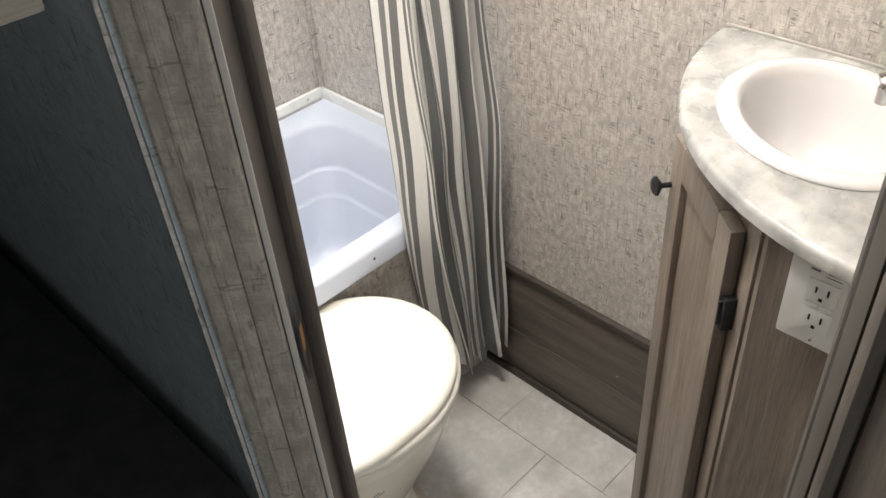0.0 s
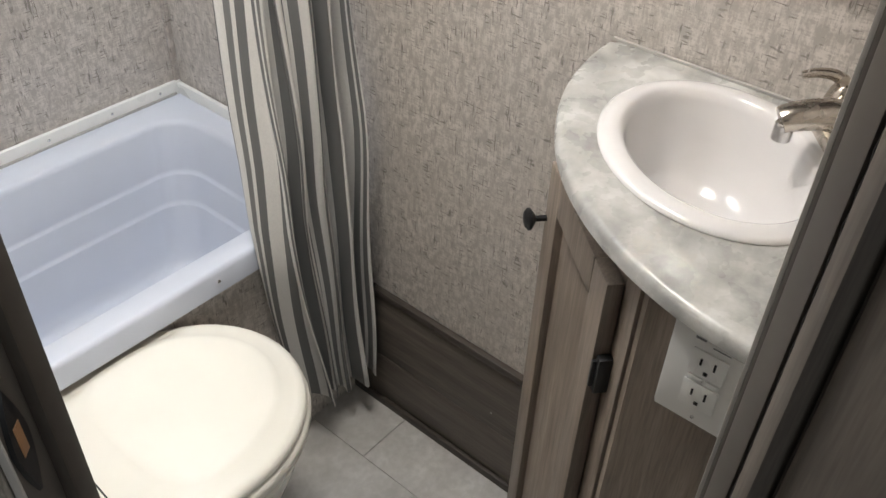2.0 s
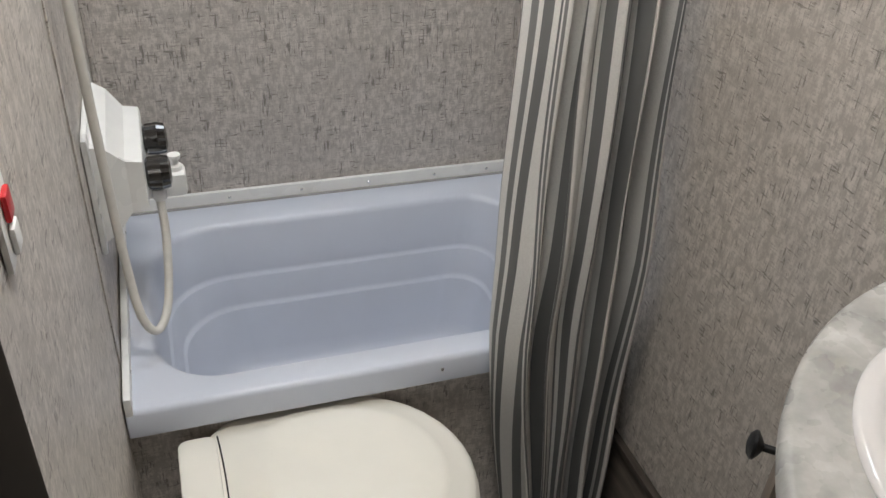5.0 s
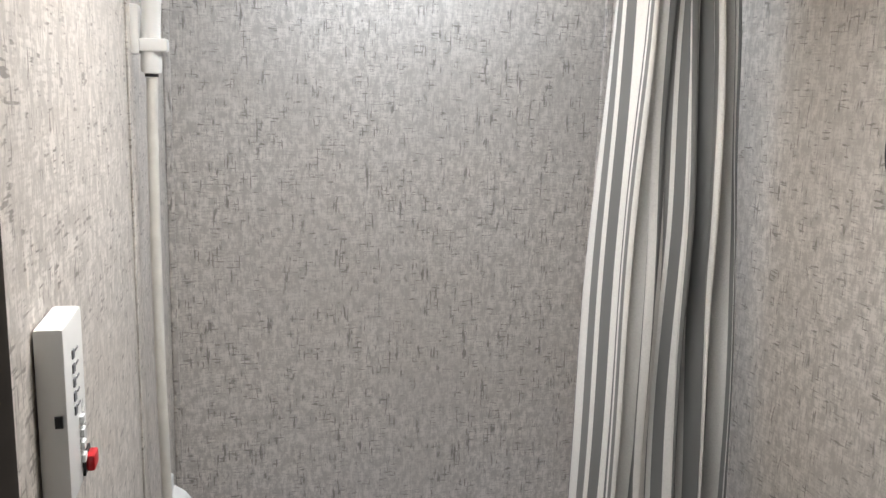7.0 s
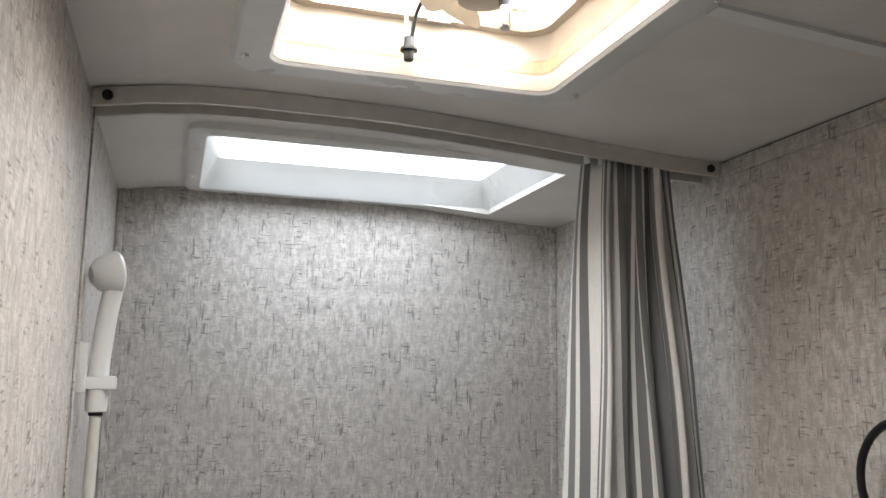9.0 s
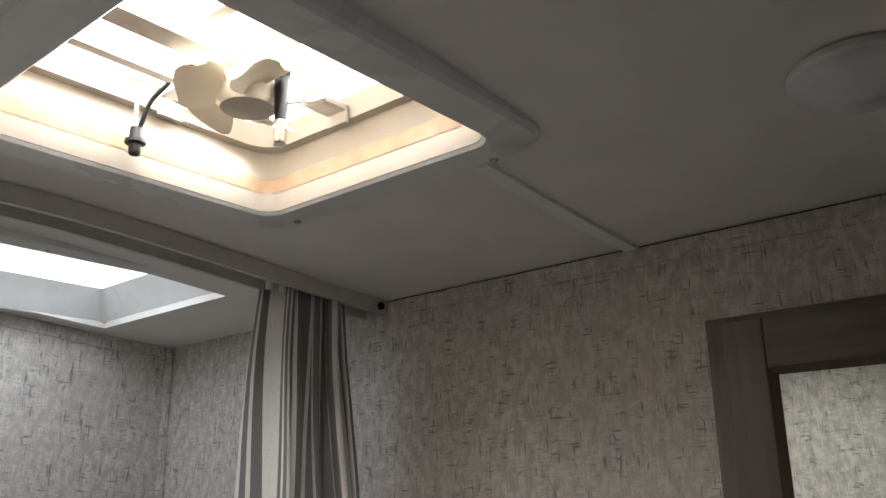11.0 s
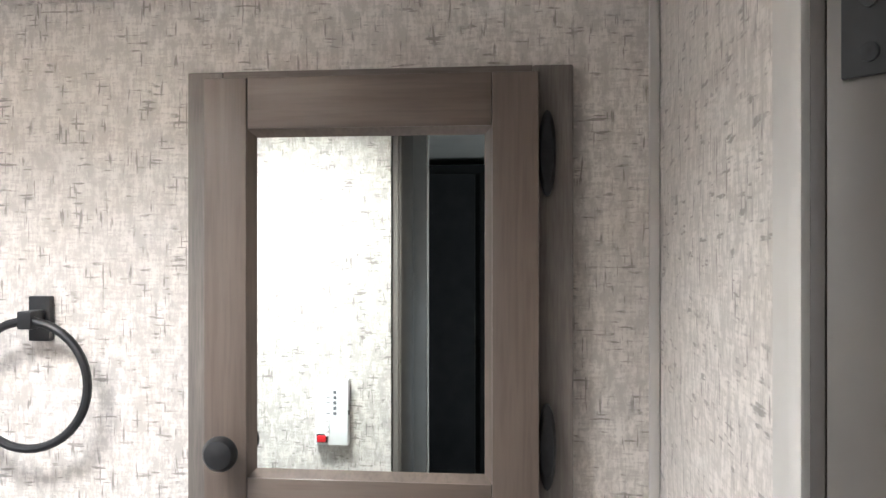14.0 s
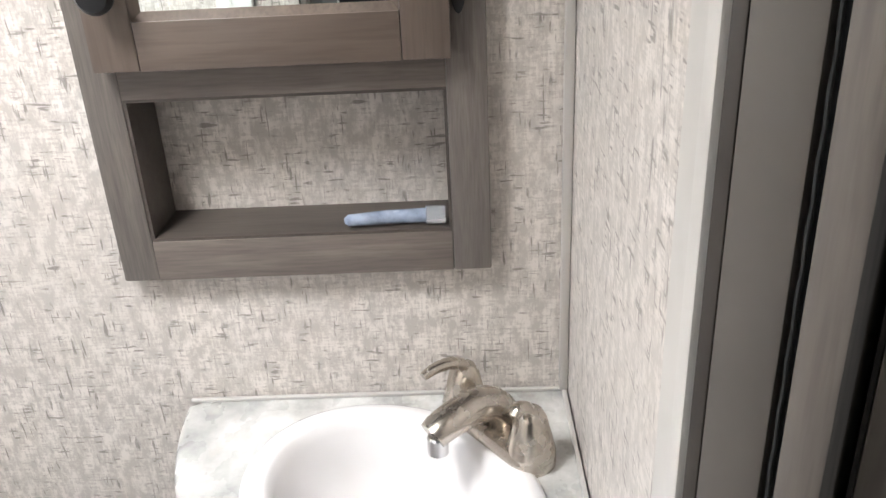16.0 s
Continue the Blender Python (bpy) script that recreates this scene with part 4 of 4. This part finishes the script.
part("bracket", boxes((MX - 0.024, MX + 0.002, FAN[2] + 0.018, FAN[3] - 0.018, FH + 0.0062, FH + 0.012), (MX - 0.024, MX + 0.002, FAN[3] - 0.022, FAN[3] - 0.018, FH - 0.012, FH + 0.006), bevel=0.001), M_BRACKET, vent, "dull metal fan bracket")
part("crossbar", boxes((FAN[0] + 0.018, MX - 0.03, FAN[3] - 0.060, FAN[3] - 0.048, FH + 0.006, FH + 0.011), bevel=0.001), M_BRACKET, vent)
part("motor", lathe([(0.022, FH - 0.012), (0.024, FH - 0.008), (0.024, FH + 0.012), (0.018, FH + 0.016)], 20, Matrix.Translation((MX, MY, 0))), M_VENT_STEEL, vent)
fan = part("fan_hub", lathe([(0.006, FH - 0.036), (0.024, FH - 0.033), (0.028, FH - 0.027), (0.028, FH - 0.014)], 24, Matrix.Translation((MX, MY, 0))), M_BLADE, vent, "cream fan hub")
for k in range(5):
    base = Matrix.Translation((MX, MY, FH - 0.026)) @ Matrix.Rotation(2 * math.pi * k / 5 + 0.5, 4, "Z")
    bm = bmesh.new()
    rows = []
    for i in range(7):
        s = i / 6
        r = 0.026 + 0.043 * s
        half = 0.012 + 0.015 * math.sin(min(1, s * 1.15) * math.pi * 0.62)
        if i == 6:
            half *= 0.75
        tilt = radians(34 - 14 * s)
        row = []
        for q in (-1, -0.5, 0, 0.5, 1):
            off = half * q
            row.append([Vector((r - 0.012 * q * q * s, off * math.cos(tilt), off * math.sin(tilt) + 0.006 * (1 - q * q) + dz)) for dz in (0.0, 0.0016)])
        rows.append(row)
    for lay in (0, 1):
        vs = [[bm.verts.new(base @ c[lay]) for c in row] for row in rows]
        for a, b in zip(vs, vs[1:]):
            for i in range(4):
                bm.faces.new((a[i], a[i + 1], b[i + 1], b[i]))
    part("blade", bm, M_BLADE, fan, "cream plastic fan blade", 60)
cr = part("crank_flange", lathe([(0.018, FH + 0.030), (0.018, FH + 0.034), (0.012, FH + 0.036), (0.010, FH + 0.046)], 20, Matrix.Translation((FX + 0.040, FY - 0.012, -0.035))), M_WHITE, vent)
part("crank_sleeve", lathe([(0.0055, FZ - 0.004), (0.0072, FZ + 0.040), (0.0072, FZ + 0.060), (0.006, FZ + 0.062)], 14, Matrix.Translation((FX + 0.040, FY - 0.012, 0.012))), M_BLACK, cr, "black crank sleeve")
part("crank_shaft", lathe([(0.0052, FZ - 0.014), (0.0060, FZ - 0.012), (0.0060, FZ + 0.0075)], 14, Matrix.Translation((FX + 0.040, FY - 0.012, 0))), M_CHROME, cr, "steel crank end")
fs = part("fan_switch", lathe([(0.0045, -0.013), (0.0055, -0.011), (0.0055, -0.003), (0.0095, -0.002), (0.0095, 0.001), (0.006, 0.002), (0.0055, 0.013)], 16, Matrix.Translation((FX - 0.015, FAN[3] - 0.022, FZ + 0.012))), M_BLACK, vent, "black fan switch")
part("wire", tube(smooth_line([(FX - 0.016, FAN[3] - 0.022, FZ + 0.026), (FX - 0.020, FAN[3] - 0.030, FZ + 0.055), (FX - 0.010, FAN[3] - 0.045, FZ + 0.078), (FX + 0.002, FAN[3] - 0.06, FZ + 0.072)], 5), 0.0022, 8), M_VENT_STEEL, fs)
part("wire", tube(smooth_line([(FX - 0.012, FAN[3] - 0.022, FZ + 0.026), (FX - 0.010, FAN[3] - 0.034, FZ + 0.050), (FX - 0.002, FAN[3] - 0.05, FZ + 0.068)], 5), 0.0022, 8), M_BLACK, fs)
lid = part("lid_arm", boxes((FX - 0.040, FX - 0.028, FAN[2] + 0.02, FY + 0.02, FH + 0.0125, FH + 0.0165), bevel=0.001), M_VENT_STEEL, vent)

# ---- skylight above the bathtub ----
SZ = ceil_z(-0.4)
skl = thing("skylight", ((SKY[0] + SKY[1]) / 2, (SKY[2] + SKY[3]) / 2, SZ), "white framed skylight above the bathtub", "skylight")
part("garnish", frame_ring((grow(SKY, 0.026), 0.022, SZ + 0.006), [(grow(SKY, 0.026), 0.022, SZ - 0.006), (grow(SKY, 0.022), 0.02, SZ - 0.009), (grow(SKY, 0.002), 0.012, SZ - 0.009), (grow(SKY, -0.002), 0.012, SZ - 0.004),
     (grow(SKY, -0.026), 0.012, SZ + 0.043), (grow(SKY, -0.012), 0.012, SZ + 0.046)]), M_WHITE, skl, "white sloping skylight frame", 40)
part("dome", loft([[(x, y, z) for x, y in rounded(*grow(SKY, d), 0.012, 4)] for d, z in ((-0.010, SZ + 0.047), (-0.014, SZ + 0.062), (-0.05, SZ + 0.075))]), M_DOME, skl, "milky skylight dome made to glow in place of daylight", 40)
for x in (SKY[0] + 0.06, (SKY[0] + SKY[1]) / 2, SKY[1] - 0.06):
    for y in (SKY[2] - 0.014, SKY[3] + 0.014):
        screw(skl, (x, y, SZ - 0.009), (0, 0, -1), 0.003)
for y in (-0.14, -0.31):
    screw(skl, (SKY[1] + 0.014, y, SZ - 0.009), (0, 0, -1), 0.003)
    screw(skl, (SKY[0] - 0.014, y, SZ - 0.009), (0, 0, -1), 0.003)

# ---- ceiling seam and ceiling lamp ----
bm = bmesh.new()
for i in range(8):
    a, b = -0.001 - 0.29 * i / 8, -0.001 - 0.29 * (i + 1) / 8
    r = bmesh.ops.create_cube(bm, size=1.0)["verts"]
    for v in r:
        x = a if v.co.x > 0 else b
        v.co = Vector((x, -0.944 if v.co.y > 0 else -0.962, ceil_z(x) - (0.004 if v.co.z < 0 else -0.001)))
solo("trim", bm, M_SEAM, "white ceiling seam strip", "trim", "structure", 0)
LX, LY = -0.248, -1.274
lamp = thing("ceiling_lamp", (LX, LY, ceil_z(LX)), "unlit white shallow dome ceiling lamp", "ceiling lamp")
LZ = ceil_z(LX)
part("base", lathe([(0.0525, 0.002), (0.0535, -0.003), (0.052, -0.006)], 40, Matrix.Translation((LX, LY, LZ))), M_WHITE, lamp)
part("shade", lathe([(0.0515, -0.005), (0.051, -0.008), (0.044, -0.014), (0.032, -0.0185), (0.018, -0.021), (0.008, -0.0217), (0.007, -0.0228), (0.003, -0.0232)], 40, Matrix.Translation((LX, LY, LZ))), plain("opal_plastic", (0.72, 0.72, 0.73), 0.5, 0.01, 20), lamp, "opal plastic shade", 60)

# ---- angled doorway ----
# local x along the opening from the strike side to the hinge side, local y outwards into the hall
JA = Vector((-0.829, -1.120, 0))
dm = Matrix(((0.7071, -0.7071, 0, JA.x), (-0.7071, -0.7071, 0, JA.y), (0, 0, 1, 0), (0, 0, 0, 1)))
OPEN = 0.4887
TOP = 1.962
dw = thing("door_frame", (-0.66, -1.30, 0), "grey wrapped door frame of the angled bathroom doorway", "door frame", "", "structure")
part("jamb_left", boxes((-0.022, 0.0, 0.000, 0.0695, 0, TOP), m=dm, bevel=0.002), M_JAMB, dw, "grey strike jamb")
# the stop's shade is put into its darker brown
part("stop_left", boxes((0.0, 0.010, 0.000, 0.030, 0, TOP), m=dm, bevel=0.004), M_JAMB_D, dw, "brown door stop, its shade put into the dark tone")
part("weather_strip", boxes((-0.004, 0.0015, 0.0697, 0.073, 0, TOP), m=dm, bevel=0.001), M_TRIM, dw, "pale edge strip")
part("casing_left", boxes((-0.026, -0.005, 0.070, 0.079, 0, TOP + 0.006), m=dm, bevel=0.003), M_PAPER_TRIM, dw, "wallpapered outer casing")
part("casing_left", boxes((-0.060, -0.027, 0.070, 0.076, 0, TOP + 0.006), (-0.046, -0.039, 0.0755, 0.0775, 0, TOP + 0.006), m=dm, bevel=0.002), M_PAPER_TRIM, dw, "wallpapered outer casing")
part("strike_plate", loft([[dm @ Vector((x, 0.054 + 0.013 * s * (1 - abs(2 * k / 16 - 1) ** 1.6) * (1 if i else -1), 1.105 + 0.052 * s * (2 * k / 16 - 1))) for i, ks in ((0, range(17)), (1, range(15, 0, -1))) for k in ks] for x, s in ((0.0003, 1), (0.0035, 0.93))]), M_BLACK, dw, "black pointed strike plate")
part("strike_hole", boxes((0.0032, 0.0042, 0.050, 0.059, 1.095, 1.122), m=dm, bevel=0.0004), plain("raw_wood", (0.33, 0.17, 0.08), 0.6), dw, "raw wood in strike hole")
part("gap_strip", boxes((OPEN + 0.001, OPEN + 0.02, 0.0150, 0.0218, 0, 1.95), m=dm, bevel=0.001), M_JAMB_D, dw, "dark gap strip")
part("jamb_right", boxes((OPEN, OPEN + 0.022, 0.0222, 0.0487, 0, TOP), m=dm, bevel=0.002), M_JAMB, dw, "grey hinge jamb")
part("seal", tube([dm @ Vector((OPEN + 0.002 + 0.0012 * (i % 2), 0.0510, 0.01 + 0.0125 * i)) for i in range(154)], 0.0009, 6), M_RUBBER, dw, "black rippled seal")
part("casing_right", boxes((OPEN - 0.001, OPEN + 0.05, 0.0545, 0.072, 0, TOP + 0.006), m=dm, bevel=0.002), M_DOOR, dw, "wood-look outer casing")
part("head", boxes((0.0, OPEN, 0.0, 0.069, TOP, TOP + 0.0215), m=dm, bevel=0.002), M_JAMB, dw)
hl = part("hinge", boxes((OPEN - 0.002, OPEN, 0.0288, 0.0535, 1.757, 1.791), m=dm, bevel=0.0006), M_RUBBER, dw, "black hinge leaf")
for z in (1.765, 1.784):
    part("screw", lathe([(0.0035, 0), (0.0035, 0.001), (0.0015, 0.0015)], 10, dm @ Matrix.Translation((OPEN - 0.002, 0.039, z)) @ pose(0, 0, 0, 0, -90, 0)), M_RUBBER, hl)
part("inner_trim", boxes((-0.494, -0.404, FRONT + 0.0012, FRONT + 0.006, 0, 1.95), (-0.494, -0.478, FRONT + 0.006, FRONT + 0.020, 0, 1.95), bevel=0.002), M_TRIM, dw, "pale inner door trim")
solo("wall_doorway", boxes((-0.10, OPEN + 0.13, 0.004, 0.066, TOP + 0.022, 2.06), (-0.075, -0.023, 0.004, 0.066, 0, TOP + 0.022), (OPEN + 0.023, OPEN + 0.13, 0.024, 0.048, 0, TOP + 0.022), m=dm), M_PAPER, "flecked wallpaper over angled doorway", "wall", "structure", 0)

# open door leaf
door = thing("door_1", (-0.54, -1.53, 0), "open grey-brown wood-look bathroom door leaf", "door", "", "structure")
hp = dm @ Vector((OPEN + 0.014, 0.0745, 0))
lm = Matrix.Translation(hp) @ Matrix.Rotation(radians(-118), 4, "Z")
part("leaf", boxes((0.004, 0.48, -0.001, 0.027, 0.02, TOP - 0.005), m=lm, bevel=0.002), M_DOOR, door)
part("edge_strip", boxes((0.002, 0.0038, 0.0, 0.026, 0.02, TOP - 0.005), m=lm), M_JAMB_D, door)

# ---- hall ----
# unclear dark mass guessed as a bunk; board placed to fit the camera's view
bed = thing("bunk_bed", (-1.4, -0.5, 0), "dark mass in the hall, guessed as a bunk with bedding", "bed")
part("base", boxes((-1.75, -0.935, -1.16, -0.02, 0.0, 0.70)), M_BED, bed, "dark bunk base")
part("upper_board", boxes((-1.75, -0.935, -1.05, -0.02, 1.40, 1.44), bevel=0.004), wood("tan_board", (0.34, 0.30, 0.25), (0.50, 0.45, 0.38), "x"), bed, "pale tan board placed to fit the camera's view")
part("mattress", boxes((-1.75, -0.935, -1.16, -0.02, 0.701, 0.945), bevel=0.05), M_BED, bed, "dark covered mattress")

# added near-black block that keeps the hall black in the mirror
wr = thing("wardrobe", (-2.1, -1.6, 0), "added near-black block, panelled like a wardrobe, that darkens the hall", "wardrobe")
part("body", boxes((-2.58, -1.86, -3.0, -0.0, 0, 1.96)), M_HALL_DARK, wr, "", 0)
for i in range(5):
    part("door", boxes((-1.858, -1.842, -2.98 + i * 0.595, -2.40 + i * 0.595, 0.06, 1.93), bevel=0.003), M_HALL_DARK, wr, "added near-black panel on the hall block")

# ---- floor tiles ----
fl = bpy.data.objects["floor"]
TS = 0.305
for ix in range(-9, 1):
    for iy in range(-11, 1):
        x0, y0 = -0.155 + ix * TS, -0.87 + iy * TS + (0.0 if ix % 2 else 0.15)
        x1, y1 = min(x0 + TS, 0.085), min(y0 + TS, 0.085)
        x0, y0 = max(x0, -2.66), max(y0, -3.26)
        if x1 - x0 < 0.03 or y1 - y0 < 0.03:
            continue
        part("tile", boxes((x0 + 0.0008, x1 - 0.0008, y0 + 0.0008, y1 - 0.0008, -0.004, 0.0)), M_FLOOR, fl, "", 0)
